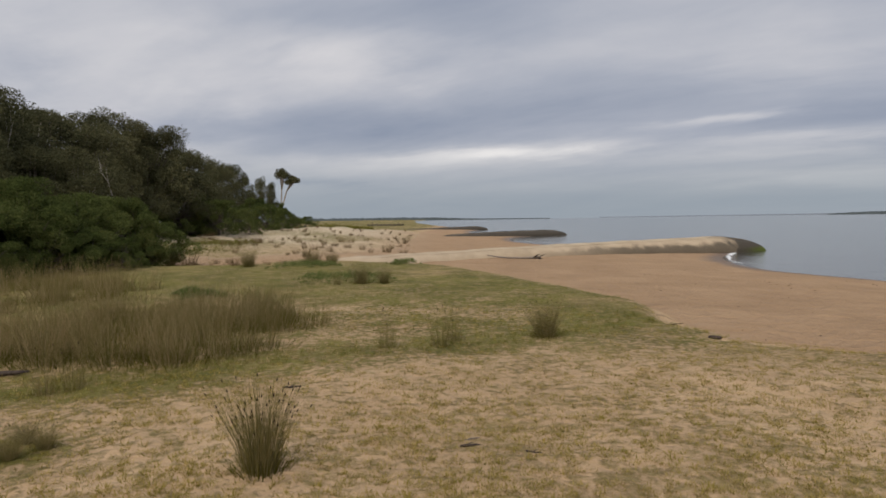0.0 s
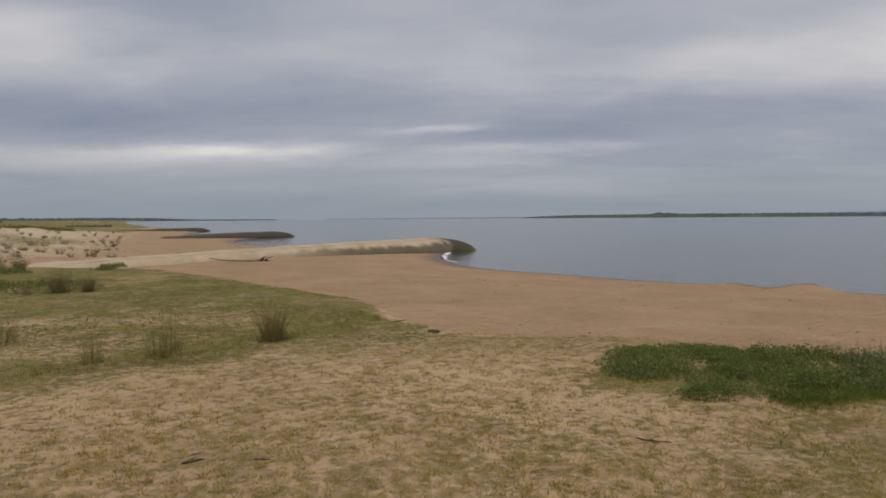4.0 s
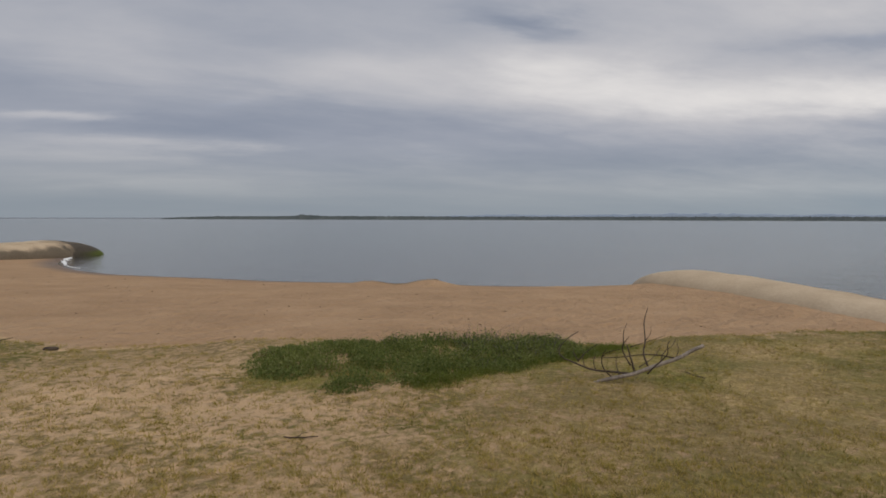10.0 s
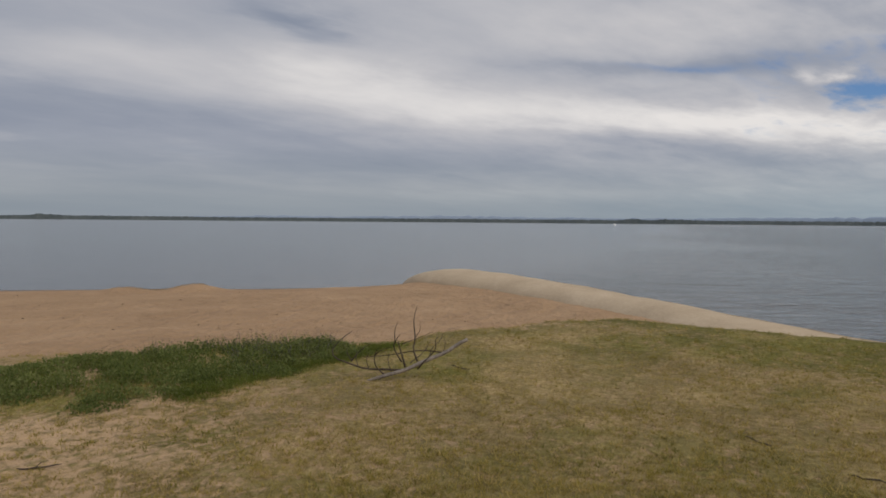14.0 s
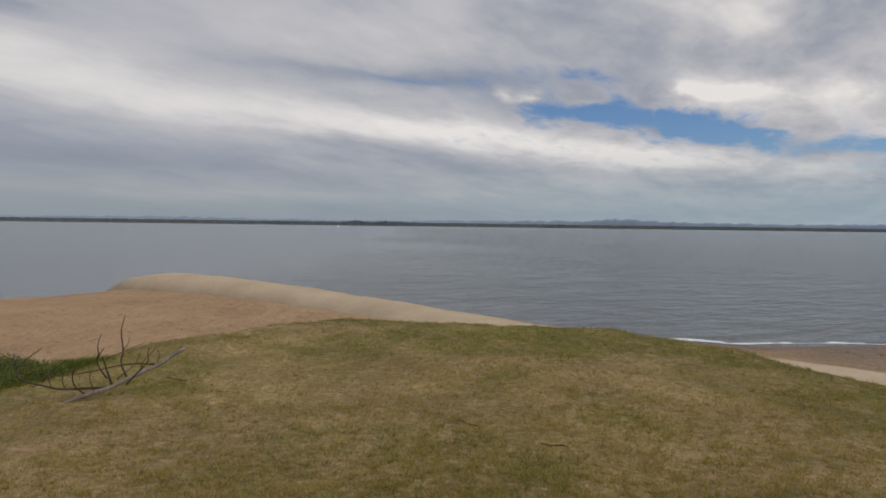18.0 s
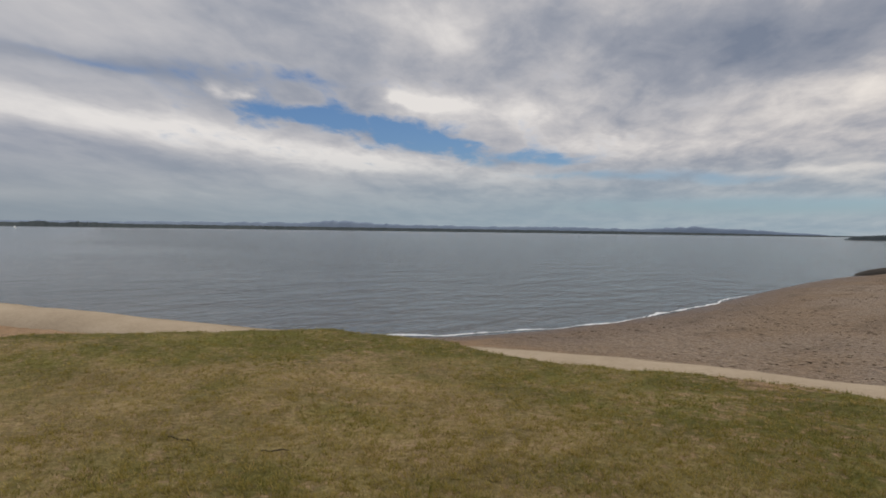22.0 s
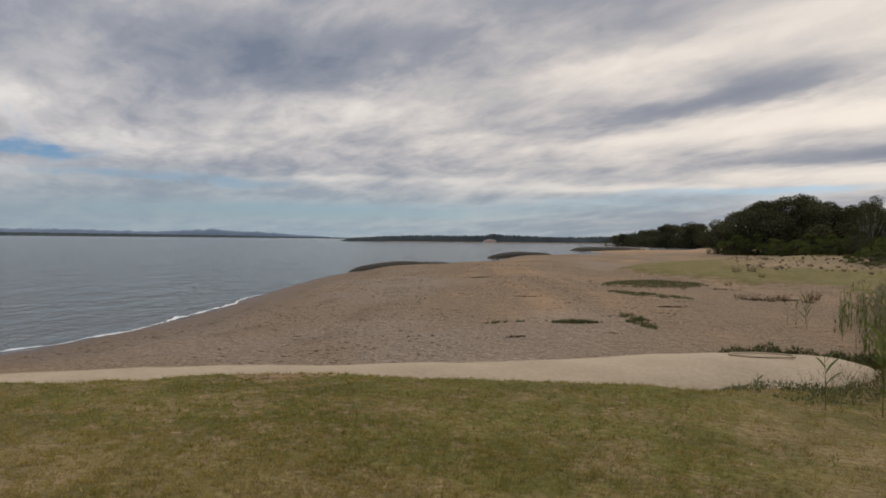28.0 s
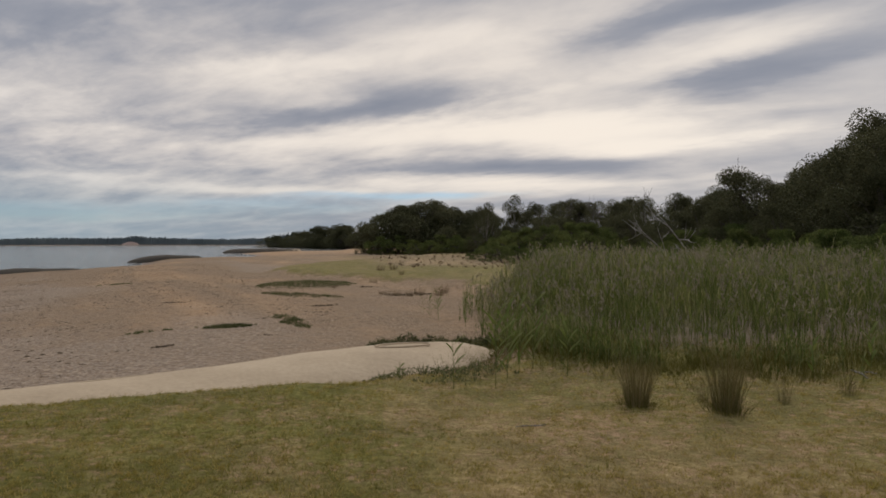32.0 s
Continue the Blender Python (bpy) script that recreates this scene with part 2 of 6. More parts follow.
def ground_look(n, b):
    at = n.add("ShaderNodeTexCoord").outputs["Object"]

    def attr(k):
        return n.add("ShaderNodeAttribute", attribute_name=k).outputs["Fac"]

    cover, green, pale, wet, grey, shelly, strand = (attr(k) for k in ("cover", "green", "pale", "wet", "grey", "shell", "strand"))
    grain = n.noise(at, 90.0, 3.0, 0.7)
    foot = n.noise(at, 11.0, 5.0, 0.62, 0.0)
    tuft = n.noise(at, 17.0, 6.0, 0.72, 0.1)
    drift = n.noise(at, 0.55, 4.0, 0.6, 0.5)
    blotch = n.noise(at, 2.6, 5.0, 0.66, 0.1)
    sand = n.ramp(n.math("ADD", n.math("MULTIPLY", drift, 0.6), n.math("MULTIPLY", foot, 0.4)),
                  (0.30, (0.322, 0.204, 0.111)), (0.5, (0.410, 0.262, 0.143)), (0.68, (0.490, 0.325, 0.186)))
    # dry blown sand on the bank is paler than the beach
    blown = n.ramp(n.math("ADD", n.math("MULTIPLY", drift, 0.4), n.math("MULTIPLY", foot, 0.6)), (0.32, (0.365, 0.243, 0.130)), (0.5, (0.500, 0.340, 0.188)), (0.66, (0.615, 0.440, 0.258)))
    sand = n.mix(n.math("MULTIPLY", n.span(cover, 0.02, 0.18), n.span(n.xyz(at)[1], -8.0, 1.0)), sand, blown)
    sand = n.mix(pale, sand, n.ramp(drift, (0.35, (0.50, 0.395, 0.25)), (0.65, (0.64, 0.52, 0.36))))
    crushed = n.ramp(n.noise(at, 15.0, 5.0, 0.75), (0.38, (0.085, 0.056, 0.033)), (0.5, (0.25, 0.17, 0.100)), (0.62, (0.43, 0.325, 0.222)))
    sand = n.mix(n.math("MULTIPLY", grey, 0.75), sand, n.ramp(foot, (0.4, (0.190, 0.130, 0.078)), (0.6, (0.300, 0.212, 0.132))))
    sand = n.mix(n.math("MULTIPLY", grey, n.span(blotch, 0.38, 0.58, 0.1, 0.95)), sand, crushed)
    sand = n.mix(n.math("MULTIPLY", shelly, n.span(tuft, 0.36, 0.6, 0.2, 0.8)), sand, n.ramp(foot, (0.38, (0.215, 0.164, 0.118)), (0.55, (0.375, 0.300, 0.228)), (0.68, (0.50, 0.415, 0.33))))
    sand = n.mix(n.math("MULTIPLY", strand, n.span(tuft, 0.42, 0.56)), sand, (0.085, 0.058, 0.038))
    sand = n.mix(n.span(grain, 0.35, 0.65, 0.0, 0.2), sand, (0.24, 0.16, 0.10))
    wetness = n.math("MULTIPLY", wet, n.span(drift, 0.3, 0.6, 0.75, 1.0))
    sand = n.mix(wetness, sand, (0.17, 0.12, 0.085))
    # mat of short turf: dry straw with green where it is damp
    straw = n.ramp(tuft, (0.34, (0.180, 0.128, 0.042)), (0.5, (0.285, 0.206, 0.084)), (0.66, (0.420, 0.312, 0.155)))
    lush = n.ramp(tuft, (0.34, (0.078, 0.073, 0.011)), (0.5, (0.130, 0.117, 0.022)), (0.66, (0.210, 0.182, 0.050)))
    straw = n.mix(n.span(blotch, 0.42, 0.62, 0.0, 0.55), straw, (0.180, 0.138, 0.049))
    turf = n.mix(n.math("MULTIPLY", green, n.span(blotch, 0.3, 0.6, 0.55, 1.0), clamp=True), straw, lush)
    turf = n.mix(0.6, turf, n.ramp(n.noise(at, 0.9, 4.0, 0.6), (0.36, (0.70, 0.70, 0.68)), (0.64, (1.28, 1.26, 1.24))), "MULTIPLY")
    where = n.math("ADD", n.math("MULTIPLY", foot, 0.55), n.math("ADD", n.math("MULTIPLY", tuft, 0.2), n.math("MULTIPLY", blotch, 0.25)))
    edge = n.span(cover, 0.0, 1.0, 0.62, 0.37, smooth=False)
    some = n.span(n.math("SUBTRACT", where, edge), -0.075, 0.075)
    some = n.math("MULTIPLY", some, n.span(cover, 0.0, 0.06))
    col = n.mix(some, sand, turf)
    n.put(b.inputs["Base Color"], col)
    n.put(b.inputs["Roughness"], n.math("SUBTRACT", 0.95, n.math("MULTIPLY", wetness, 0.5)))
    h = n.math("ADD", n.math("ADD", foot, n.math("MULTIPLY", n.noise(at, 4.2, 4.0, 0.6), 2.6)), n.math("MULTIPLY", grain, 0.12))
    h = n.math("ADD", h, n.math("MULTIPLY", some, n.math("MULTIPLY", tuft, 0.8)))
    bare = n.span(cover, 0.0, 0.3, 1.0, 0.0)
    h = n.math("ADD", n.math("MULTIPLY", h, n.math("ADD", 0.75, n.math("MULTIPLY", bare, 0.85))), n.math("MULTIPLY", n.noise(at, 1.9, 3.0, 0.55), n.math("MULTIPLY", bare, n.math("SUBTRACT", 7.0, n.math("MULTIPLY", grey, 4.5)))))
    bump(n, b, h, 0.9, 0.048)


def water_look(n, b):
    at = n.add("ShaderNodeTexCoord").outputs["Object"]
    x, y, z = n.xyz(at)
    turned = n.join(n.math("ADD", n.math("MULTIPLY", x, 0.9), n.math("MULTIPLY", y, 0.35)), n.math("SUBTRACT", n.math("MULTIPLY", y, 0.45), n.math("MULTIPLY", x, 0.18)), 0.0)
    ripple = n.noise(turned, 1.5, 4.0, 0.68, 0.4)
    swell = n.math("MULTIPLY", n.noise(turned, 0.45, 3.0, 0.5, 0.3), 1.6)
    patch = n.noise(at, 0.018, 3.0, 0.5)
    # wind-ruffled water to the south, slicker to the north
    south = n.span(n.math("ADD", y, n.math("MULTIPLY", patch, 30.0)), 24.0, -6.0)
    amp = n.math("ADD", 0.35, n.math("MULTIPLY", south, 3.2))
    n.put(b.inputs["Base Color"], n.mix(patch, (0.060, 0.060, 0.054), (0.085, 0.082, 0.072)))
    b.inputs["IOR"].default_value = 1.33
    b.inputs["Specular Tint"].default_value = (1.0, 0.93, 0.82, 1)
    h = n.math("MULTIPLY", n.math("ADD", n.math("MULTIPLY", ripple, 1.0), swell), amp)
    bump(n, b, h, 0.75, 0.14)


def cloth_look(n, b):
    at = n.add("ShaderNodeTexCoord").outputs["Object"]
    tip = n.add("ShaderNodeAttribute", attribute_name="tip").outputs["Fac"]
    rise = n.add("ShaderNodeAttribute", attribute_name="rise").outputs["Fac"]
    a = n.noise(at, 0.9, 4.0, 0.6)
    c = n.noise(at, 14.0, 4.0, 0.6)
    weave = n.noise(at, 160.0, 2.0)
    col = n.ramp(n.math("ADD", n.math("MULTIPLY", a, 0.6), n.math("MULTIPLY", c, 0.4)), (0.30, (0.365, 0.280, 0.185)), (0.5, (0.445, 0.345, 0.230)), (0.70, (0.520, 0.410, 0.282)))
    dirt_shade = n.span(n.math("ADD", tip, n.math("MULTIPLY", n.math("SUBTRACT", a, 0.5), 0.7)), 0.38, 0.62)
    # lower sides darker: stain, with the side's shade painted into the colour
    low = n.math("MULTIPLY", n.span(n.add("ShaderNodeAttribute", attribute_name="stain_shade").outputs["Fac"], 0.0, 0.5), n.span(n.math("ADD", rise, n.math("MULTIPLY", n.math("SUBTRACT", a, 0.5), 0.8)), 0.95, 0.6))
    dirt_shade = n.math("MAXIMUM", dirt_shade, n.math("MULTIPLY", low, 0.8))
    col = n.mix(n.math("MULTIPLY", dirt_shade, 0.94), col, n.ramp(c, (0.3, (0.028, 0.025, 0.021)), (0.7, (0.074, 0.065, 0.053))))
    alga = n.math("MULTIPLY", n.span(tip, 0.55, 0.9), n.span(n.math("ADD", rise, n.math("MULTIPLY", n.math("SUBTRACT", c, 0.5), 0.4)), 0.50, 0.22))
    col = n.mix(alga, col, n.ramp(c, (0.3, (0.05, 0.075, 0.012)), (0.7, (0.14, 0.16, 0.03))))
    n.put(b.inputs["Base Color"], col)
    bump(n, b, n.math("ADD", n.math("MULTIPLY", weave, 0.1), n.math("ADD", c, n.math("MULTIPLY", a, 2.0))), 0.5, 0.03)


def bark_look(dark, light):
    def build(n, b):
        at = n.add("ShaderNodeTexCoord").outputs["Object"]
        s = n.add("ShaderNodeMapping")
        s.inputs["Scale"].default_value = (1, 1, 0.25)
        n.put(s.inputs[0], at)
        f = n.noise(s.outputs[0], 24.0, 5.0, 0.65, 0.5)
        g = n.noise(at, 3.0, 3.0)
        n.put(b.inputs["Base Color"], n.ramp(n.math("ADD", n.math("MULTIPLY", f, 0.65), n.math("MULTIPLY", g, 0.35)), (0.35, dark), (0.62, light)))
        bump(n, b, f, 0.7, 0.01)
    return build


def plain_look(a, c, scale, dist=0.02):
    def build(n, b):
        at = n.add("ShaderNodeTexCoord").outputs["Object"]
        f = n.noise(at, scale, 5.0, 0.6, 0.3)
        g = n.noise(at, scale * 0.13, 3.0, 0.5)
        n.put(b.inputs["Base Color"], n.ramp(n.math("ADD", n.math("MULTIPLY", f, 0.6), n.math("MULTIPLY", g, 0.4)), (0.35, a), (0.65, c)))
        bump(n, b, f, 0.5, dist)
    return build


M_GROUND = material("sand_and_turf", ground_look, 0.95, 0.2)
M_WATER = material("sea_water", water_look, 0.09, 0.5)
M_CLOTH = material("geotextile", cloth_look, 0.95, 0.15)
M_BARK = material("bark", bark_look((0.035, 0.028, 0.022), (0.13, 0.11, 0.09)), 0.9, 0.2)
M_PALEBARK = material("pale_bark", bark_look((0.16, 0.14, 0.12), (0.42, 0.38, 0.33)), 0.85, 0.2)
M_GREYBARK = material("grey_dead_bark", bark_look((0.06, 0.052, 0.045), (0.20, 0.18, 0.16)), 0.9, 0.1)
M_DRIFT = material("driftwood", bark_look((0.085, 0.07, 0.056), (0.30, 0.255, 0.215)), 0.9, 0.2)
M_TWIG = material("dark_twig", bark_look((0.030, 0.022, 0.017), (0.10, 0.075, 0.06)), 0.9, 0.2)
M_CROWN = leafy("tree_foliage", ((0.15, (0.045, 0.048, 0.022)), (0.5, (0.086, 0.086, 0.041)), (0.9, (0.149, 0.140, 0.072))), trans=0.2, scale=0.35)
M_SHRUB = leafy("shrub_foliage", ((0.15, (0.050, 0.068, 0.018)), (0.5, (0.098, 0.120, 0.034)), (0.9, (0.18, 0.185, 0.064))), scale=0.5)
M_RUSH = leafy("rush_stems", ((0.1, (0.125, 0.108, 0.034)), (0.4, (0.20, 0.172, 0.058)), (0.65, (0.29, 0.225, 0.095)), (0.92, (0.45, 0.36, 0.20))), 0.6, 0.25, 0.15, 1.2)
M_BROWNRUSH = leafy("rush_bed_stems", ((0.1, (0.145, 0.135, 0.040)), (0.4, (0.245, 0.205, 0.075)), (0.65, (0.36, 0.265, 0.130)), (0.92, (0.52, 0.41, 0.24))), 0.7, 0.15, 0.25, 0.9)
M_SEED = material("seed_heads", plain_look((0.030, 0.020, 0.014), (0.075, 0.05, 0.035), 60.0, 0.002), 0.95, 0.1)
M_REED = leafy("reed_leaves", ((0.1, (0.072, 0.098, 0.018)), (0.45, (0.125, 0.156, 0.036)), (0.7, (0.190, 0.200, 0.064)), (0.94, (0.34, 0.30, 0.14))), 0.75, 0.1, 0.45, 0.8)
M_PLUME = leafy("reed_plumes", ((0.1, (0.16, 0.135, 0.085)), (0.9, (0.34, 0.29, 0.20))), 0.9, 0.1, 0.3, 1.0)
M_TURF = leafy("turf_blades", ((0.10, (0.190, 0.143, 0.042)), (0.35, (0.290, 0.218, 0.080)), (0.65, (0.425, 0.322, 0.150)), (0.95, (0.60, 0.465, 0.27))), 0.9, 0.05, 0.5, 0.9)
M_TUFT = leafy("wiry_grass", ((0.1, (0.223, 0.184, 0.037)), (0.5, (0.346, 0.272, 0.072)), (0.9, (0.554, 0.408, 0.161))), 0.9, 0.05, 0.5, 2.5)
M_LUSH = leafy("lush_blades", ((0.1, (0.108, 0.104, 0.016)), (0.5, (0.174, 0.162, 0.034)), (0.9, (0.266, 0.236, 0.076))), 0.9, 0.05, 0.5, 0.7)
M_COVER = leafy("groundcover_leaves", ((0.1, (0.074, 0.100, 0.028)), (0.5, (0.142, 0.174, 0.052)), (0.9, (0.275, 0.280, 0.105))), 0.8, 0.1, 0.45, 1.6)
M_FRESH = leafy("fresh_grass", ((0.1, (0.115, 0.155, 0.026)), (0.5, (0.200, 0.245, 0.046)), (0.9, (0.32, 0.34, 0.10))), 0.8, 0.1, 0.45, 1.2)
M_SPRIG = leafy("dune_tuft_stems", ((0.1, (0.13, 0.085, 0.042)), (0.5, (0.22, 0.15, 0.078)), (0.9, (0.36, 0.27, 0.15))), 0.8, 0.1, 0.3, 1.5)
M_WEED = leafy("beach_weed_leaves", ((0.1, (0.062, 0.070, 0.028)), (0.5, (0.112, 0.116, 0.046)), (0.9, (0.20, 0.19, 0.088))), 0.85, 0.1, 0.35, 1.6)
M_WRACK = material("dry_wrack", plain_look((0.06, 0.042, 0.028), (0.16, 0.115, 0.075), 30.0), 0.95, 0.1)
M_FOAM = material("foam", plain_look((0.62, 0.62, 0.60), (0.85, 0.85, 0.84), 20.0, 0.01), 0.8, 0.3)
# dark woods greyed towards blue: a little haze is painted in
M_FARWOOD = material("haze_greyed_woodland", plain_look((0.060, 0.072, 0.074), (0.105, 0.118, 0.115), 0.05, 1.0), 1.0, 0.0)
# woods lightened to blue-grey, so the colour itself carries the haze
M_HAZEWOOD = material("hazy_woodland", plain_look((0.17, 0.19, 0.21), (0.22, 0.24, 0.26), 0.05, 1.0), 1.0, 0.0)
# pale blue of the hills: haze of distance mixed into the base colour
M_HAZEHILL = material("far_hills", plain_look((0.22, 0.27, 0.34), (0.27, 0.32, 0.39), 0.003, 1.0), 1.0, 0.0)
M_CLIFF = material("sandy_cliff", plain_look((0.28, 0.19, 0.15), (0.44, 0.33, 0.27), 0.2, 0.3), 1.0, 0.1)
M_TIMBER = material("weathered_timber", bark_look((0.04, 0.032, 0.026), (0.14, 0.115, 0.09)), 0.9, 0.2)
M_PAINT = material("white_paint", plain_look((0.70, 0.70, 0.68), (0.82, 0.82, 0.80), 6.0, 0.002), 0.4, 0.5)

# ---- mesh helpers ----


def mesh(name, verts, faces, mats, smooth=False):
    """faces: a list of corner lists, or a list of whole arrays of faces."""
    me = bpy.data.meshes.new(name)
    v = np.asarray(verts, np.float32).reshape(-1, 3)
    blocks = faces if len(faces) and isinstance(faces[0], np.ndarray) and faces[0].ndim == 2 else None
    if blocks is None:
        sizes = {len(f) for f in faces}
        blocks = [np.array([f for f in faces if len(f) == k], np.int32) for k in sorted(sizes)]
    loops = np.concatenate([b.ravel() for b in blocks]).astype(np.int32)
    counts = np.concatenate([np.full(len(b), b.shape[1], np.int32) for b in blocks])
    me.vertices.add(len(v))
    me.vertices.foreach_set("co", v.ravel())
    me.loops.add(len(loops))
    me.loops.foreach_set("vertex_index", loops)
    me.polygons.add(len(counts))
    me.polygons.foreach_set("loop_start", np.concatenate([[0], np.cumsum(counts)[:-1]]).astype(np.int32))
    me.update(calc_edges=True)
    for m in mats if isinstance(mats, (list, tuple)) else [mats]:
        me.materials.append(m)
    if smooth:
        me.shade_smooth()
    return me


def part(name, verts, faces, mat, parent=None, label="", smooth=False):
    ob = new(name, mesh(name, verts, faces, mat, smooth))
    ob.parent = parent
    if label:
        ob["label"] = label
    return ob


def thing(name, label, category, group="", kind="", at=(0, 0, 0)):
    ob = new(name)
    ob.empty_display_size = 0.1
    ob.location = at
    return tagged(ob, label, category, group, kind)


class Soup:
    """Collects loose pieces of one mesh."""

    def __init__(self):
        self.v, self.f, self.n = [], {}, 0

    def add(self, v, f):
        v = np.asarray(v, float).reshape(-1, 3)
        self.v.append(v)
        if isinstance(f, np.ndarray):
            self.f.setdefault(f.shape[1], []).append(f + self.n)
        else:
            for k in {len(q) for q in f}:
                self.f.setdefault(k, []).append(np.array([q for q in f if len(q) == k]) + self.n)
        self.n += len(v)
        return self

    def out(self):
        return np.concatenate(self.v), [np.concatenate(b) for b in self.f.values()]


def tube(points, radii, sides=7, squash=1.0, close=True):
    """A swept round bar through points with its own radius at each."""
    p = np.asarray(points, float)
    r = np.broadcast_to(np.asarray(radii, float), len(p))
    d = np.gradient(p, axis=0)
    d /= np.linalg.norm(d, axis=1)[:, None] + 1e-9
    ref = np.array([0, 0, 1.0]) if abs(d[:, 2]).mean() < 0.8 else np.array([1.0, 0, 0])
    a = np.cross(d, ref)
    a /= np.linalg.norm(a, axis=1)[:, None] + 1e-9
    c = np.cross(a, d)
    ang = np.linspace(0, 2 * np.pi, sides, endpoint=False)
    v = p[:, None] + r[:, None, None] * (np.cos(ang)[None, :, None] * a[:, None] + squash * np.sin(ang)[None, :, None] * c[:, None])
    k = len(p)
    f = [[i * sides + j, i * sides + (j + 1) % sides, (i + 1) * sides + (j + 1) % sides, (i + 1) * sides + j] for i in range(k - 1) for j in range(sides)]
    if close:
        f += [list(range(sides))[::-1], list(range((k - 1) * sides, k * sides))]
    return v.reshape(-1, 3), f


def leaves(rng, at, size, longer=1.8, out=None, spread=1.0):
    """One bent four-cornered leaf at every place; out: the ways in which they lean."""
    k = len(at)
    d = rng.normal(size=(k, 3)) * spread
    if out is not None:
        d = d + out
    d /= np.linalg.norm(d, axis=1)[:, None] + 1e-9
    s = np.cross(d, rng.normal(size=(k, 3)))
    s /= np.linalg.norm(s, axis=1)[:, None] + 1e-9
    w = size * rng.uniform(0.6, 1.35, (k, 1))
    v = np.stack([at - d * w * longer / 2, at + s * w / 2, at + d * w * longer / 2 , at - s * w / 2], 1)
    return v.reshape(-1, 3), np.arange(4 * k).reshape(-1, 4)


def smooth_line(pts, rounds=2, closed=False):
    p = np.asarray(pts, float)
    for _ in range(rounds):
        q = np.roll(p, -1, 0) if closed else p[1:]
        o = p if closed else p[:-1]
        n = np.empty((2 * len(o), p.shape[1]))
        n[0::2], n[1::2] = o * 0.75 + q * 0.25, o * 0.25 + q * 0.75
        p = n if closed else np.concatenate([p[:1], n, p[-1:]])
    return p


def line_dist(x, y, line, closed=False):
    x, y = np.atleast_1d(np.asarray(x, float)), np.atleast_1d(np.asarray(y, float))
    p = np.asarray(line, float)
    if closed:
        p = np.concatenate([p, p[:1]])
    a, d = p[:-1], np.diff(p, axis=0)
    m = (d ** 2).sum(1) + 1e-12
    best = np.full(x.shape, 1e18)
    if x.size <= 64:
        k = np.clip(((x[:, None] - a[:, 0]) * d[:, 0] + (y[:, None] - a[:, 1]) * d[:, 1]) / m, 0, 1)
        best = ((x[:, None] - a[:, 0] - k * d[:, 0]) ** 2 + (y[:, None] - a[:, 1] - k * d[:, 1]) ** 2).min(1)
    else:
        for (ax, ay), (dx, dy), q in zip(a, d, m):
            k = np.clip(((x - ax) * dx + (y - ay) * dy) / q, 0, 1)
            np.minimum(best, (x - ax - k * dx) ** 2 + (y - ay - k * dy) ** 2, out=best)
    return np.sqrt(best)


def inside(x, y, ring):
    x, y = np.atleast_1d(np.asarray(x, float)), np.atleast_1d(np.asarray(y, float))
    a = np.asarray(ring, float)
    c = np.roll(a, -1, 0)
    if x.size <= 64:
        X, Y = x[:, None], y[:, None]
        cross = (a[:, 1] > Y) != (c[:, 1] > Y)
        at = (c[:, 0] - a[:, 0]) * (Y - a[:, 1]) / np.where(c[:, 1] == a[:, 1], 1e-12, c[:, 1] - a[:, 1]) + a[:, 0]
        return ((cross & (X < at)).sum(1) % 2).astype(bool)
    odd = np.zeros(x.shape, bool)
    for (ax, ay), (cx, cy) in zip(a, c):
        if ay != cy:
            odd ^= ((ay > y) != (cy > y)) & (x < (cx - ax) * (y - ay) / (cy - ay) + ax)
    return odd


def grain2(x, y, scale, seed=0, octaves=3):
    """Smooth value noise about 0, within about +-1."""
    out, amp, tot = np.zeros(np.shape(x)), 1.0, 0.0
    for o in range(octaves):
        gx, gy = x * scale + 17.3 * seed + 5 * o, y * scale - 9.1 * seed + 3 * o
        ix, iy = np.floor(gx), np.floor(gy)
        fx, fy = gx - ix, gy - iy
        fx, fy = fx * fx * (3 - 2 * fx), fy * fy * (3 - 2 * fy)

        def h(a, c):
            s = np.sin(a * 127.1 + c * 311.7 + seed * 74.7) * 43758.5453
            return (s - np.floor(s)) * 2 - 1
        out += amp * ((h(ix, iy) * (1 - fx) + h(ix + 1, iy) * fx) * (1 - fy) + (h(ix, iy + 1) * (1 - fx) + h(ix + 1, iy + 1) * fx) * fy)
        tot += amp
        amp, scale = amp * 0.5, scale * 2.03
    return out / tot * 1.6


def step(v, a, b):
    k = np.clip((v - a) / (b - a), 0, 1)
    return k * k * (3 - 2 * k)


def polar(az, r):
    """A place at a bearing (degrees to the right of +y) and distance from the camera's stand."""
    return r * math.sin(radians(az)), r * math.cos(radians(az))


# ---- lie of the land ----
SHORE = smooth_line([(-60, 1500), (-25, 600), (-4, 300), (4, 215), (0, 175), (10, 161), (4, 135), (8, 108), (17.5, 103), (8, 90), (8, 68), (16, 56), (22.5, 50),
                     (17.5, 43), (15.6, 37), (15.2, 32), (16, 29), (17, 26.4), (18, 22.6), (19.8, 19.5), (21, 16.5), (25.0, 10.2), (25.5, 8.5), (20.5, 1), (16.3, -4.4),
                     (15.3, -6.2), (14.6, -7.8), (14.6, -10.5), (15.4, -14), (16.6, -18), (20.9, -27.4), (26, -40), (27.6, -46.2), (27.4, -50), (26.2, -57), (24.5, -66), (27, -80), (31, -90.5),
                     (22, -98), (22, -130), (36, -168), (22, -178), (12, -230), (16, -300), (22, -352), (-25, -420), (-30, -500), (20, -575), (120, -590), (318, -510), (325, -540), (200, -700), (500, -1500)], 2)
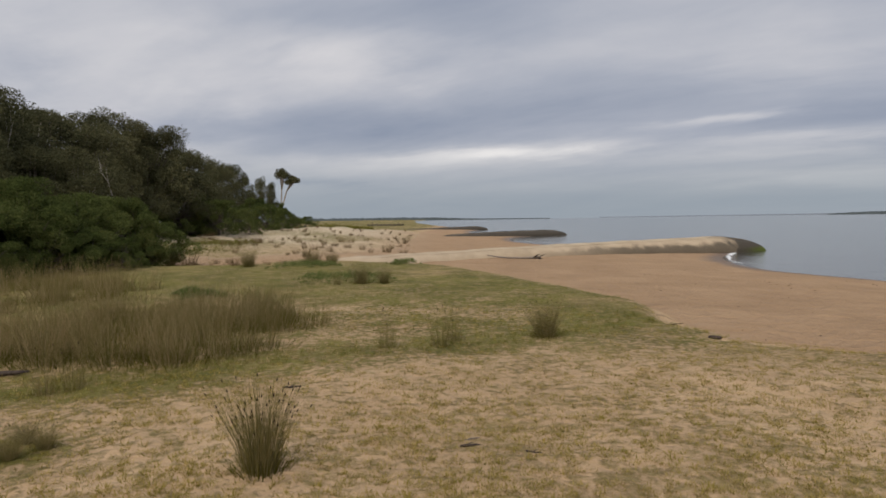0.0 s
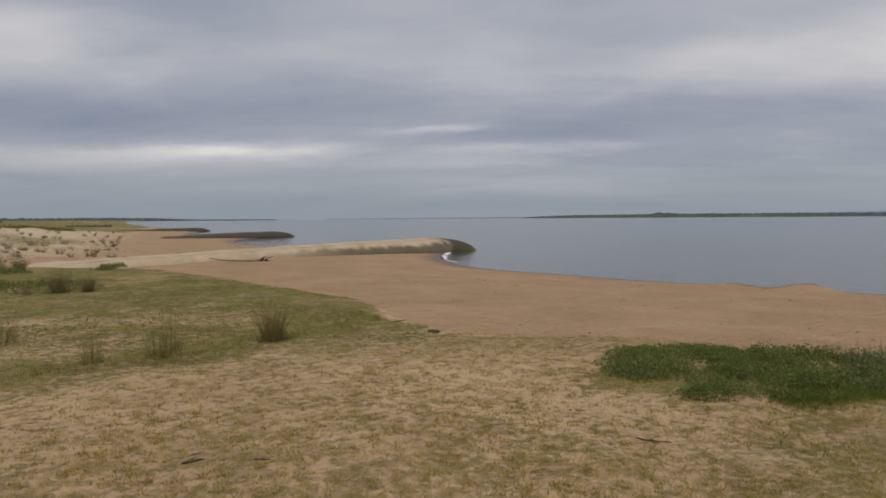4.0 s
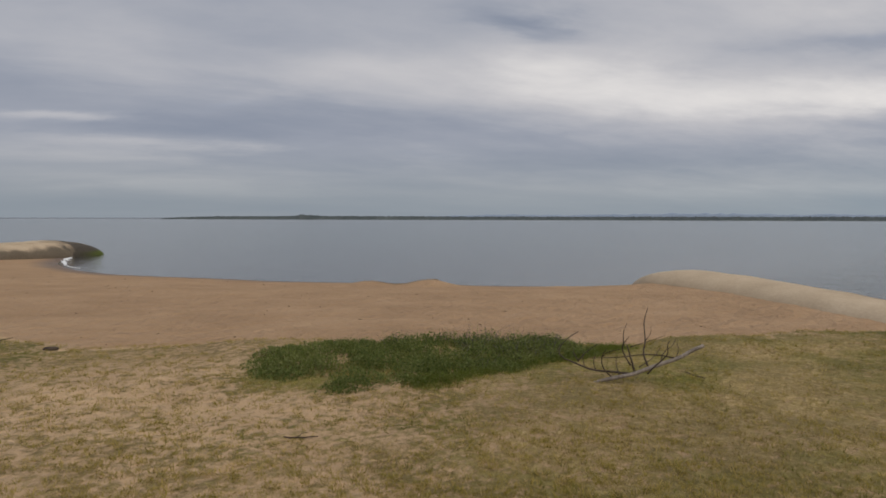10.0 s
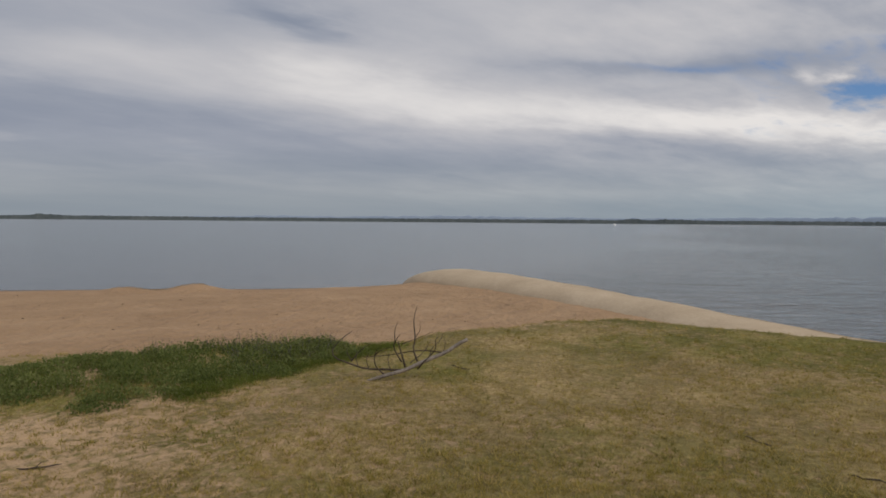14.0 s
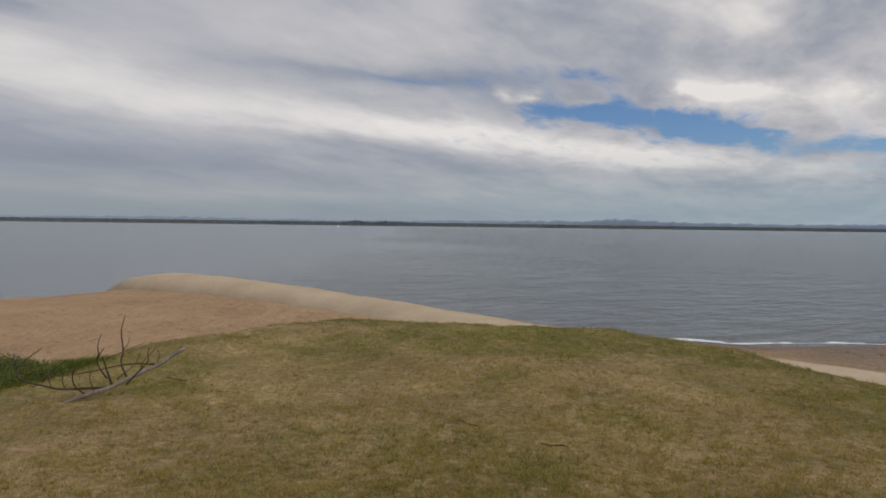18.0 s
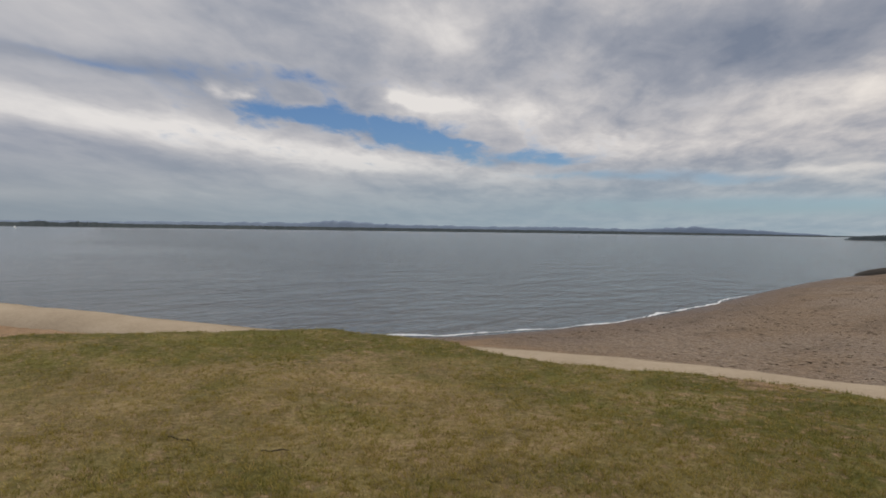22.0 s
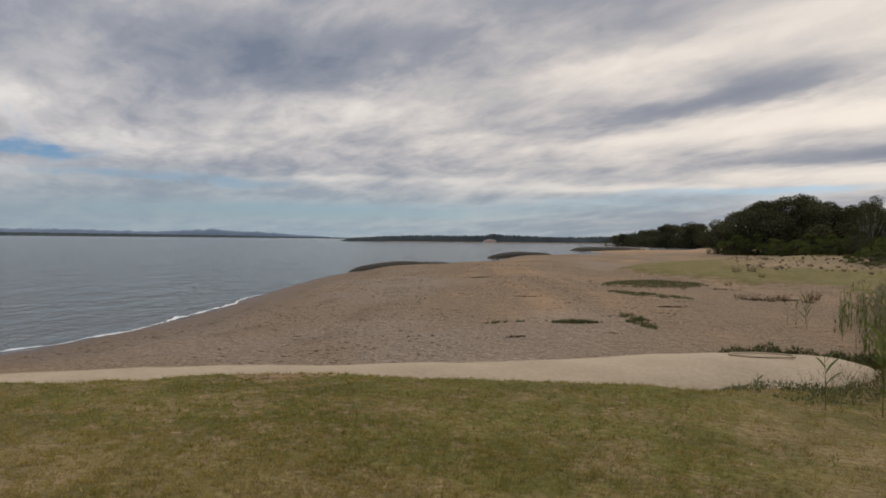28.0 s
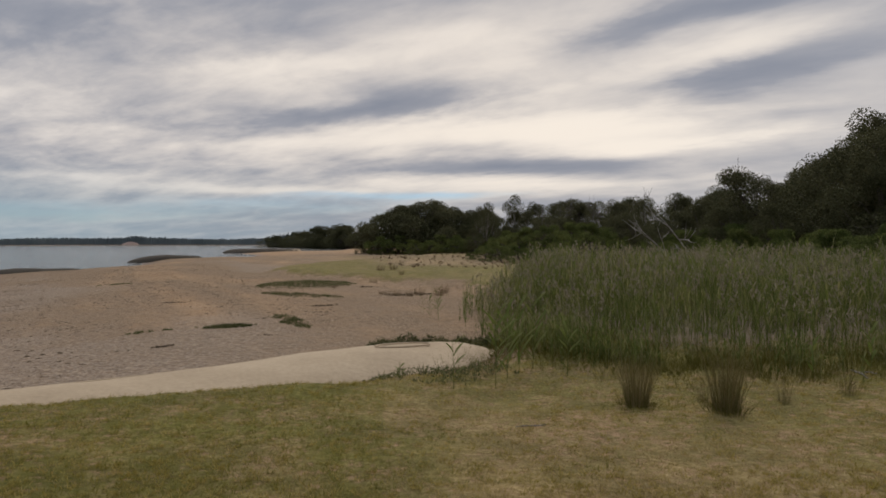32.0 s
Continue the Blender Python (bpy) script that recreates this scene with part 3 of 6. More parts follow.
LAND = np.concatenate([SHORE, [(500, -4900), (-4900, -4900), (-4900, 4900), (-60, 4900)]])
BANK = smooth_line([(-4, 29.5), (0, 26), (1.9, 22), (3.2, 17.5), (4.1, 13.5), (3.6, 11.6), (4.1, 9.9), (5.4, 8.4), (6.6, 7.2), (9.1, 4.5), (10.5, 3.5), (12.0, 2), (12.8, 0.9), (12.5, -1.4),
                    (11.2, -3.4), (9.9, -5.0), (8.6, -5.8), (7.1, -6.5), (5.8, -7.15), (4.1, -7.95), (2.5, -8.4), (0.6, -8.75), (-1.2, -9.1), (-2.6, -11.2), (-3.4, -16), (-5, -24), (-3, -31), (4, -37),
                    (8, -46), (6, -60), (-2, -80), (-9, -110), (-30, -118), (-60, -118), (-60, 40), (-24, 26), (-12, 26)], 2, True)
REEDS = smooth_line([(-1.75, -18.4), (-1.9, -14.5), (-2.5, -11.6), (-2.7, -10.1), (-3.5, -9.0), (-4.6, -8.6), (-6.8, -8.8), (-8.8, -9.6), (-15, -10), (-18, -20), (-11, -27), (-5, -25), (-2.6, -21)], 2, True)
TUBE = smooth_line([(-2.6, -12.4), (-1.3, -12.1), (0.7, -11.3), (2.4, -10.2), (5.4, -8.3), (8.4, -6.2), (11.7, -3.6), (14.3, -1.4), (17.8, 1.2), (20.7, 3.8), (23.4, 6.9), (26.2, 10.4)], 2)


def land(x, y):
    """Height of the ground, and how it is covered."""
    x, y = np.asarray(x, float), np.asarray(y, float)
    d = line_dist(x, y, SHORE) * np.where(inside(x, y, LAND), 1, -1)
    e = line_dist(x, y, BANK, True) * np.where(inside(x, y, BANK), 1, -1)
    far = np.hypot(x, y)
    beach = np.where(d > 0, 0.74 * (1 - np.exp(-d / 11.0)), np.maximum(0.07 * d, -4.0))
    beach = beach + 0.035 * grain2(x, y, 0.35, 3) * step(d, 0.5, 5)
    bank = step(e + 0.4 * grain2(x, y, 0.5, 4), -0.85, 0.85)
    bank = bank * step(d, 0, 3)
    beach = beach + 0.34 * step(d, 0.2, 3.5) * step(-y, 38, 46) * step(y, -100, -88) * step(x, 8, 16)  # berm between the southern groynes
    # sand blown up against the tube's northern flank
    side, along = 0.72 * (y + 3.6) - 0.694 * (x - 11.7), 0.72 * (x - 11.7) + 0.694 * (y + 3.6)
    beach = beach + 0.36 * np.exp(-np.maximum(side, 0) / 2.4) * step(side, -0.6, 0.4) * step(along, -3, 2) * step(22 - along, 0, 5) * step(d, 0.0, 2.0)
    h = beach * (1 - bank) + bank * (0.95 + 0.05 * grain2(x, y, 0.4, 5))
    for mx, my, up in ((18.4, 17.9, 0.15), (19.6, 15.9, 0.26)):  # low heaps at the water's edge
        h = h + up * np.exp(-((x - mx) ** 2 + (y - my) ** 2) / 0.7)
    # foredune at the forest's foot to the north
    dune = step(y, 30, 44) * step(x, 0, -11) * step(-y, -120, -90)
    h = h + dune * (0.75 + 0.45 * grain2(x, y, 0.16, 6)) + step(-x, 12, 60) * 1.6 * step(d, 20, 50)
    dips = grain2(x, y, 1.7, 8, 2) * 0.014 + grain2(x, y, 4.1, 9, 2) * 0.006
    h = h + np.where(d > 0.4, dips, 0) * step(60 - far, 0, 30)
    return h, d, e, dune


def height(x, y):
    return float(land(np.array([x]), np.array([y]))[0][0])


def greenness(x, y, e):
    """Share of green in the turf: the bank's rim and the damp hollows are green, the trodden parts straw."""
    b, far = np.degrees(np.arctan2(x, y)), np.hypot(x, y)
    rim = step(e, 4.2, 0.4) * step(b, 52, 75)
    g = 0.24 + 0.10 * step(b, 55, 80) + 0.70 * rim + 0.62 * grain2(x, y, 0.3, 13, 2) + 0.55 * grain2(x, y, 1.1, 17, 2)
    g = g + 0.7 * step(far, 8.0, 10.5) * step(b, 30, 12)
    g = g - 0.42 * step(-b, -80, -40) * step(-far, -11, -6) + 0.25 * step(b, 88, 100) * step(-b, -132, -118) - 0.06 * step(b, 125, 155)
    return np.clip(g, 0, 1)


def build_ground():
    rings = np.concatenate([[0.0], 0.6 * 1.0195 ** np.arange(0, 360), [1500, 2400, 3600, 4900]])
    az = np.concatenate([np.arange(-44, 228, 0.36), np.arange(228, 316, 2.0)])
    A, R = np.meshgrid(np.radians(az), rings[1:])
    x, y = np.concatenate([[0], (R * np.sin(A)).ravel()]), np.concatenate([[0], (R * np.cos(A)).ravel()])
    h, d, e, dune = land(x, y)
    n = len(az)
    f = [[0, 1 + (j + 1) % n, 1 + j] for j in range(n)]
    i, j = np.meshgrid(np.arange(len(rings) - 2), np.arange(n), indexing="ij")
    a, c = 1 + i * n + j, 1 + i * n + (j + 1) % n
    f += np.stack([a, c, c + n, a + n], -1).reshape(-1, 4).tolist()
    me = mesh("ground", np.stack([x, y, h], 1), f, M_GROUND, True)
    bearing = np.degrees(np.arctan2(x, y))
    far = np.hypot(x, y)
    # bare sand ahead, closing to turf towards the south
    open_ = step(bearing, 78, 30) * step(bearing, -75, -50) * step(11 - far, -1, 4)
    cover = step(e + 0.7 * grain2(x, y, 0.9, 11), -0.35, 0.6) * (0.80 - 0.54 * open_ + 0.12 * grain2(x, y, 0.3, 12))
    cover = np.where(dune > 0.2, cover * 0.35 + 0.26 + 0.42 * grain2(x, y, 0.14, 14), cover)
    farland = step(y, 92, 120) * step(-4 - x + 0.02 * y, 0, 6)
    cover = np.maximum(cover, farland * (0.75 + 0.3 * grain2(x, y, 0.1, 24)))
    flats = step(y, -28, -36) * step(y, -130, -90) * step(10 - x, 0, 6)
    cover = np.clip(np.maximum(cover, flats * (0.30 + 0.5 * grain2(x, y, 0.12, 15, 3))), 0, 1)
    green = greenness(x, y, e)
    damp = np.exp(-((line_dist(x, y, np.array([(-6, 6.3), (-3, 7.2), (-1.2, 8.4), (1.2, 9.4), (3.0, 11)])) / 1.15) ** 2)) + np.exp(-(((x + 3.2) / 0.75) ** 2 + ((y - 4.8) / 0.6) ** 2))
    damp = damp + 0.75 * np.exp(-((line_dist(x, y, np.array([(-0.6, -8.3), (-2.8, -7.4), (-6.5, -6.8), (-9.5, -6.6)])) / 1.4) ** 2)) + 0.7 * np.exp(-(((x + 4.8) / 1.9) ** 2 + ((y + 4.9) / 1.4) ** 2))
    damp = np.clip(damp, 0, 1)
    sandy = np.exp(-((line_dist(x, y, np.array([(-4.2, 13.8), (-1.5, 12.4), (1.2, 12.0)])) / 0.9) ** 2))
    cover = cover * (1 - 0.45 * sandy)
    cover, green = np.maximum(cover, 0.85 * damp), np.maximum(green, damp)
    worn = np.exp(-(((x + 1.9) / 0.9) ** 2 + ((y + 6.1) / 0.7) ** 2)) + 0.25 * np.exp(-(((x + 4.2) / 1.3) ** 2 + ((y + 4.9) / 1.0) ** 2))
    cover = cover * (1 - 0.35 * np.clip(worn, 0, 1))
    under = 0.9 * np.exp(-(line_dist(x, y, np.array([(4.5, 5.6), (5.2, 5.1), (6.4, 4.7), (7.4, 4.1)])) / 0.75) ** 2)
    under = np.maximum(under, np.exp(-(line_dist(x, y, np.array([(5.3, 4.25), (6.8, 3.85), (8.4, 3.5)])) / 0.32) ** 2))
    cover, green = np.maximum(cover, 0.95 * under), np.maximum(green, under)
    green = np.maximum(green * (1 - 0.3 * step(-y, 24, 34)), np.maximum(0.75 * flats, 0.9 * farland)) 
    southdune = step(-y, 44, 52) * step(y, -105, -90) * step(4 - x, 0, 6)
    cover = np.where(southdune > 0.1, cover * (1 - 0.5 * southdune), cover)
    shell = np.exp(-((line_dist(x, y, np.array([(5.0, -11.5), (10.0, -19.0), (15.5, -30.0), (22.0, -45.0)])) / 2.0) ** 2)) * np.clip(0.45 + 0.7 * grain2(x, y, 0.5, 23), 0, 1)
    pale = np.clip(dune + 0.12 * southdune, 0, 1)
    shell = shell + 0.8 * step(grain2(x * 0.5 + y * 0.2, y * 0.25 - x * 0.1, 0.35, 27, 3), 0.1, 0.7)
    shell = shell * step(-y, 7, 11) * step(y, -95, -60) * step(d, 0.8, 2.5) * step(x, -1, 4) * (1 - farland)
    strand = sum(k * np.exp(-((d - at - 0.6 * grain2(x, y, 0.22, 28 + i, 2)) / wide) ** 2) * step(grain2(x, y, 0.8, 38 + i, 3), -0.15, 0.5) for i, (at, wide, k) in enumerate(((1.7, 0.22, 0.9), (3.4, 0.35, 0.7), (6.2, 0.5, 0.5))))
    strand = strand * step(-y, 7, 10) * step(y, -60, -45)
    wet = np.maximum(step(d + 0.3 * grain2(x, y, 0.7, 16), 1.6, 0.2), 0.62 * step(d + 0.8 * grain2(x, y, 0.5, 25), 3.6, 0.6) * step(-y, 7, 10))
    grey = step(y, -7, -11) * step(d, 13, 4) * step(y, -75, -45) + 0.92 * step(y, -6, -11) * step(y, -150, -100)
    # strand lines along the southern beach
    grey = grey * (0.85 + 0.45 * grain2(x, y, 0.22, 19, 2) + 0.4 * grain2(d, y * 0.12 + x * 0.06, 0.9, 18, 2))
    # darker, less rough ground with thinner turf inside the reed bed
    reed_floor = 0.75 * inside(x, y, REEDS) * step(line_dist(x, y, REEDS, True), 0.3, 3.0)
    cover, wet = cover * (1 - 0.85 * reed_floor), np.maximum(wet, reed_floor)
    for key, val in (("cover", cover), ("green", green), ("pale", pale), ("wet", wet), ("grey", np.clip(grey, 0, 1)), ("shell", np.clip(shell, 0, 1)), ("strand", np.clip(strand, 0, 1))):
        me.attributes.new(key, "FLOAT", "POINT").data.foreach_set("value", val.astype(np.float32))
    tagged(new("ground", me), "tan sandy beach and short dry turf sloping to the sea", "ground", kind="structure")


build_ground()


def build_water():
    r = np.concatenate([[4.0], 9 * 1.09 ** np.arange(0, 74), [4900]])
    az = np.radians(np.arange(-30, 182, 1.5))
    A, R = np.meshgrid(az, r)
    v = np.stack([(R * np.sin(A)).ravel(), (R * np.cos(A)).ravel(), np.zeros(A.size)], 1)
    n = len(az)
    f = [[i * n + j, (i + 1) * n + j, (i + 1) * n + j + 1, i * n + j + 1] for i in range(len(r) - 1) for j in range(n - 1)]
    tagged(part("water", v, f, M_WATER, smooth=True), "calm grey sea with small wind ripples", "sea", kind="structure")


build_water()


# ---- groynes of sand-filled cloth tubes ----


def groyne(line, widths, tops, label, dark=4.0, blunt=5.0, alga=1.0):
    """A long bag: a flattened round section along a line, with a blunt seaward end."""
    p = np.asarray(line, float)
    s = np.concatenate([[0], np.cumsum(np.hypot(*np.diff(p, axis=0).T))])
    L = s[-1]
    k = max(60, int(L / 0.35))
    q = np.linspace(0, L, k)
    x, y = np.interp(q, s, p[:, 0]), np.interp(q, s, p[:, 1])
    w, top = np.interp(q / L, np.linspace(0, 1, len(widths)), widths), np.interp(q / L, np.linspace(0, 1, len(tops)), tops)
    end = np.minimum(np.sqrt(np.clip(1 - (1 - np.clip((L - q) / blunt, 0, 1)) ** 2, 0, 1)), np.sqrt(np.clip(1 - (1 - np.clip(q / 1.2, 0, 1)) ** 2, 0, 1)))
    w, low = w * (0.25 + 0.75 * end), top - (1 - end) * (top + 0.25)
    dx, dy = np.gradient(x), np.gradient(y)
    m = np.hypot(dx, dy)
    nx, ny = -dy / m, dx / m
    sides = 22
    v, tip, rise, stain_shade = [], [], [], []
    for a in np.linspace(-0.35, np.pi + 0.35, sides):
        cx, cz = np.cos(a), np.sin(a)
        across = np.sign(cx) * abs(cx) ** 0.8 * w
        up = low - 0.85 * (w * 0.75) * (1 - np.sign(cz) * abs(cz) ** 0.9)
        wob = 0.03 * grain2(x + nx * across, y + ny * across, 0.8, 21)
        v.append(np.stack([x + nx * across, y + ny * across, up + wob], 1))
        tip.append(np.clip(1 - (L - q) / dark, 0, 1) * (1 if alga else 0.95))
        stain_shade.append(np.clip(1 - (L - q) / (dark * 2.6), 0, 1) * (dark > 2))
        rise.append(np.clip(up / 0.9 + (0 if alga else 1.0), 0, 1))
    v = np.stack(v, 1).reshape(-1, 3)
    f = [[i * sides + j, i * sides + j + 1, (i + 1) * sides + j + 1, (i + 1) * sides + j] for i in range(k - 1) for j in range(sides - 1)]
    f += [list(range(sides)), list(range((k - 1) * sides, k * sides))[::-1]]
    t = thing("groyne", label, "groyne", "sand-filled groynes along the shore")
    ob = part("tube", v, f, M_CLOTH, t, smooth=True)
    # sewn seam a little off the crest
    j = sides // 2 + 2
    row = v.reshape(k, sides, 3)[:, j]
    part("seam", *tube(row[3:-6:2] + (0, 0, 0.004), 0.018, 5, 0.5), M_CLOTH, t, "raised sewn seam", True)
    for key, val in (("tip", np.stack(tip, 1)), ("rise", np.stack(rise, 1)), ("stain_shade", np.stack(stain_shade, 1))):
        ob.data.attributes.new(key, "FLOAT", "POINT").data.foreach_set("value", val.ravel().astype(np.float32))
    return t


main_tube = groyne(TUBE, (1.9, 1.75, 1.25, 1.05, 1.1, 1.15, 1.3, 1.4), (0.76, 0.80, 0.74, 0.71, 0.77, 0.73, 0.68, 0.70, 0.73, 0.75, 0.78, 0.82, 0.86, 0.88, 0.90), "long pale beige geotextile sand tube half buried beside the turf", 1.5, 4.5)
# closed filling port sewn on the landward crest
ring = []
for a in np.linspace(0, 2 * np.pi, 24, endpoint=False):
    ring.append((-0.35 + 0.50 * math.cos(a) * 0.93 - 0.2 * math.sin(a) * 0.3, -11.75 + 0.5 * math.cos(a) * 0.25 + 0.2 * math.sin(a), 0.83))
ring = np.array(ring)
part("filling_port", *tube(np.concatenate([ring, ring[:1]]), 0.022, 6, 0.6), M_CLOTH, main_tube, "stitched oval rim of a closed port", True)
groyne([(-5, 29.5), (2, 37), (9, 42.5), (16, 46.5), (23.6, 50.6)], (1.0, 1.3, 1.5, 1.7, 1.9), (0.98, 0.95, 1.0, 1.1, 1.18), "beige geotextile sand tube with a dark algae-stained seaward end", 10.0, 6.0)
groyne([(0, 88), (8, 95), (18.6, 103)], (1.2, 1.5, 1.7), (0.6, 0.82, 0.9), "dark weathered geotextile sand tube running into the sea", 60.0, 5.0, 0)
groyne([(-8, 145), (0, 152), (10.6, 161)], (1.2, 1.5, 1.7), (0.6, 0.85, 0.95), "dark weathered geotextile sand tube far along the beach", 80.0, 5.0, 0)
groyne([(21.0, -51.5), (24.6, -49), (28.3, -46)], (0.7, 0.9, 1.2), (0.66, 0.82, 0.72), "low dark geotextile sand tube at the water's edge", 30.0, 5.0, 0)
groyne([(24.5, -96), (28.5, -92.5), (32.3, -89.2)], (0.9, 1.2, 1.5), (0.72, 0.95, 0.82), "low dark geotextile sand tube farther along the beach", 38.0, 5.0, 0)
groyne([(22, -186), (30, -178), (38, -167)], (1.5, 1.9, 2.1), (0.8, 1.0, 1.0), "distant low dark geotextile sand tube", 48.0, 5.0, 0)


# ---- plants ----


def stems(rng, n, tall, foot, flare, thick=0.0032, bend=0.35, seg=3):
    """Many thin three-sided stalks that rise from a small foot and lean outward. Gives the mesh and the tips."""
    a, r = rng.uniform(0, 2 * np.pi, n), foot * np.sqrt(rng.uniform(0, 1, n))
    base = np.stack([r * np.cos(a), r * np.sin(a), np.full(n, -0.02)], 1)
    lean = flare * (r / foot) ** 1.2 * rng.uniform(0.5, 1.3, n)
    a2 = a + rng.normal(0, 0.4, n)
    H = tall * rng.uniform(0.45, 1.0, n) ** 0.8
    k = np.linspace(0, 1, seg + 1)
    p = np.stack([base[:, None, 0] + (lean * np.cos(a2) * H)[:, None] * k ** (1 + bend), base[:, None, 1] + (lean * np.sin(a2) * H)[:, None] * k ** (1 + bend),
                  base[:, None, 2] + H[:, None] * (k - 0.12 * lean[:, None] * k ** 2)], -1)
    th = thick * rng.uniform(0.7, 1.3, n)
    ang = np.arange(3) * 2 * np.pi / 3
    w = th[:, None, None] * (1 - 0.75 * k)[None, :, None]
    v = p[:, :, None, :] + np.stack([w * np.cos(ang), w * np.sin(ang), w * 0 * ang], -1)
    m = 3 * (seg + 1)
    quads = np.array([[3 * i + j, 3 * i + (j + 1) % 3, 3 * (i + 1) + (j + 1) % 3, 3 * (i + 1) + j] for i in range(seg) for j in range(3)])
    f = (np.arange(n)[:, None, None] * m + quads[None]).reshape(-1, 4)
    return v.reshape(-1, 3), f, p[:, -1], p[:, -2]


def rush(seed, n, tall, foot, flare, label, seeds=True, group="rush tussocks on the turf", mat=None, thick=0.0020, name="rush_tussock"):
    rng = np.random.default_rng(seed)
    t = thing(name, label, "rush", group)
    v, f, tips, below = stems(rng, n, tall, foot, flare, thick)
    tagged(part("foliage", v, [f], mat or M_RUSH, t), kind="stuff")
    bv, bf, _, _ = stems(rng, n // 2, tall * 0.26, foot * 1.7, flare * 2.2, 0.0024)
    tagged(part("base_grass", bv, [bf], M_LUSH, t, "short green grass round the foot"), kind="stuff")
    if seeds:
        s = Soup()
        pick = rng.permutation(n)[: n // 7]
        for q, o in zip(tips[pick], below[pick]):
            d = (q - o) / np.linalg.norm(q - o)
            s.add(*tube([q - d * 0.016, q - d * 0.004, q + d * 0.008], [0.002, 0.0045, 0.0015], 4))
        tagged(part("seed_head_stuff", *s.out(), M_SEED, t, "dark brown seed heads"), kind="stuff")
    return t


def put_on(ob, x, y, turn=0.0, size=1.0, sink=0.0, tall=None):
    z = height(x, y) - sink
    return pose(x, y, z, 0, 0, turn) @ Matrix.Diagonal((size, size, tall or size, 1))


def place(ob, x, y, turn=0.0, size=1.0, sink=0.0, tall=None):
    ob.matrix_basis = put_on(ob, x, y, turn, size, sink, tall)
    return ob


def again(ob, x, y, turn=0.0, size=1.0, sink=0.0, tall=None):
    keep = ob.scale.copy()
    ob.scale = (1, 1, 1)
    c = copy_thing(ob, put_on(ob, x, y, turn, size, sink, tall))
    ob.scale = keep
    return c


rushA = place(rush(1, 360, 0.68, 0.10, 0.44, "spiky brown-green rush tussock with dark seed heads on bare sand"), -1.2, 4.35)
rushB = place(rush(2, 380, 0.62, 0.12, 0.62, "dark green rush tussock on the turf near the beach"), 1.4, 9.3, 40)
rushC = place(rush(3, 60, 0.55, 0.10, 0.30, "thin sparse rush tussock in dry turf"), -0.72, 8.6)
again(rushC, -0.05, 8.7, 70, 1.1)
again(rushC, 0.1, 9.1, 200, 1.0)
rushD = place(rush(4, 300, 0.62, 0.11, 0.36, "upright grey-green rush tussock beside the reed bed", False), -2.6, -6.75)
again(rushD, -3.35, -6.35, 130, 1.12)
again(rushC, -3.3, -6.75, 30, 0.55)
again(rushC, -4.1, -6.6, 130, 0.6)
again(rushC, -5.0, -6.9, 210, 0.7)
rngp = np.random.default_rng(77)
# knee-high green grass at the sandy hollow's western edge
for x, y, k in ((-3.1, 4.75, 0.5), (-3.35, 4.6, 0.6), (-2.95, 4.95, 0.4), (-3.5, 4.9, 0.65), (-3.2, 5.1, 0.5)):
    again(rushB, x, y, 90 * x, k, 0.0, 0.34)
# rushes at the near left edge of the bed and out on the dune sand
for x, y, s, k in ((-4.0, 6.7, 0.9, rushC), (-3.6, 5.1, 0.7, rushC), (-3.45, 4.9, 0.6, rushC), (-3.8, 6.9, 1.0, rushC), (-7.2, 25.1, 1.3, rushB), (-5.0, 25.9, 1.2, rushB),
                   (-4.2, 25.6, 1.0, rushB), (-2.2, 18.1, 1.0, rushB), (-1.6, 18.3, 0.8, rushB), (-2.8, 17.8, 0.9, rushC), (-12.0, 29.8, 1.2, rushB), (-9.4, 27.5, 0.9, rushC)):
    again(k, x, y, rngp.uniform(0, 360), s)
sprig = place(rush(5, 44, 0.5, 0.2, 0.6, "small reddish-brown tuft of rushes on the dune sand", False, "tufts on the dunes", M_SPRIG, 0.007, "dune_tuft"), 0.1, -39.8)
far_tufts = Soup()
spots = [polar(rngp.uniform(-22, 1), 27 * (95 / 27) ** rngp.uniform(0, 1)) for _ in range(330)] + [polar(rngp.uniform(179, 198), rngp.uniform(42, 105)) for _ in range(420)]
for x, y in spots:
    r, az = math.hypot(x, y), math.degrees(math.atan2(x, y))
    if y > 0 and (x > 1.0 - 0.06 * r or (r < 36 and az > -8)):
        continue
    size = rngp.uniform(0.3, 1.0) ** 1.3 * (1.35 if rngp.uniform() < 0.12 else 0.9) * (1.0 if y > 0 else 0.5)
    if r < 52 and (y > 0 or rngp.uniform() < 0.4):
        again(sprig, x, y, rngp.uniform(0, 360), size)
    else:
        v, f, _, _ = stems(rngp, 26, 0.5 * size, 0.2 * size, 0.6, 0.011, seg=2)
        far_tufts.add(v + (x, y, height(x, y)), f)
tagged(part("far_dune_tufts", *far_tufts.out(), M_SPRIG), "small reddish-brown tufts dotted over the far dunes", "rushes", kind="stuff")
for az, r, s in ((180.9, 40.5, 1.0), (179.3, 33, 0.6), (181.6, 35, 0.6), (184.8, 25, 0.9), (185.2, 26.4, 0.8), (176.0, 30, 0.5), (180.4, 25.8, 0.5), (181.2, 25.5, 0.7), (182.3, 25.2, 0.6), (183.1, 25.6, 0.8), (179.9, 26.1, 0.4)):
    again(sprig, *polar(az, r), rngp.uniform(0, 360), s)


def scatter(rng, ring, n):
    ring = np.asarray(ring, float)
    lo, hi = ring.min(0), ring.max(0)
    out = np.zeros((0, 2))
    while len(out) < n:
        p = rng.uniform(lo, hi, (4 * n, 2))
        out = np.concatenate([out, p[inside(p[:, 0], p[:, 1], ring)]])
    return out[:n]


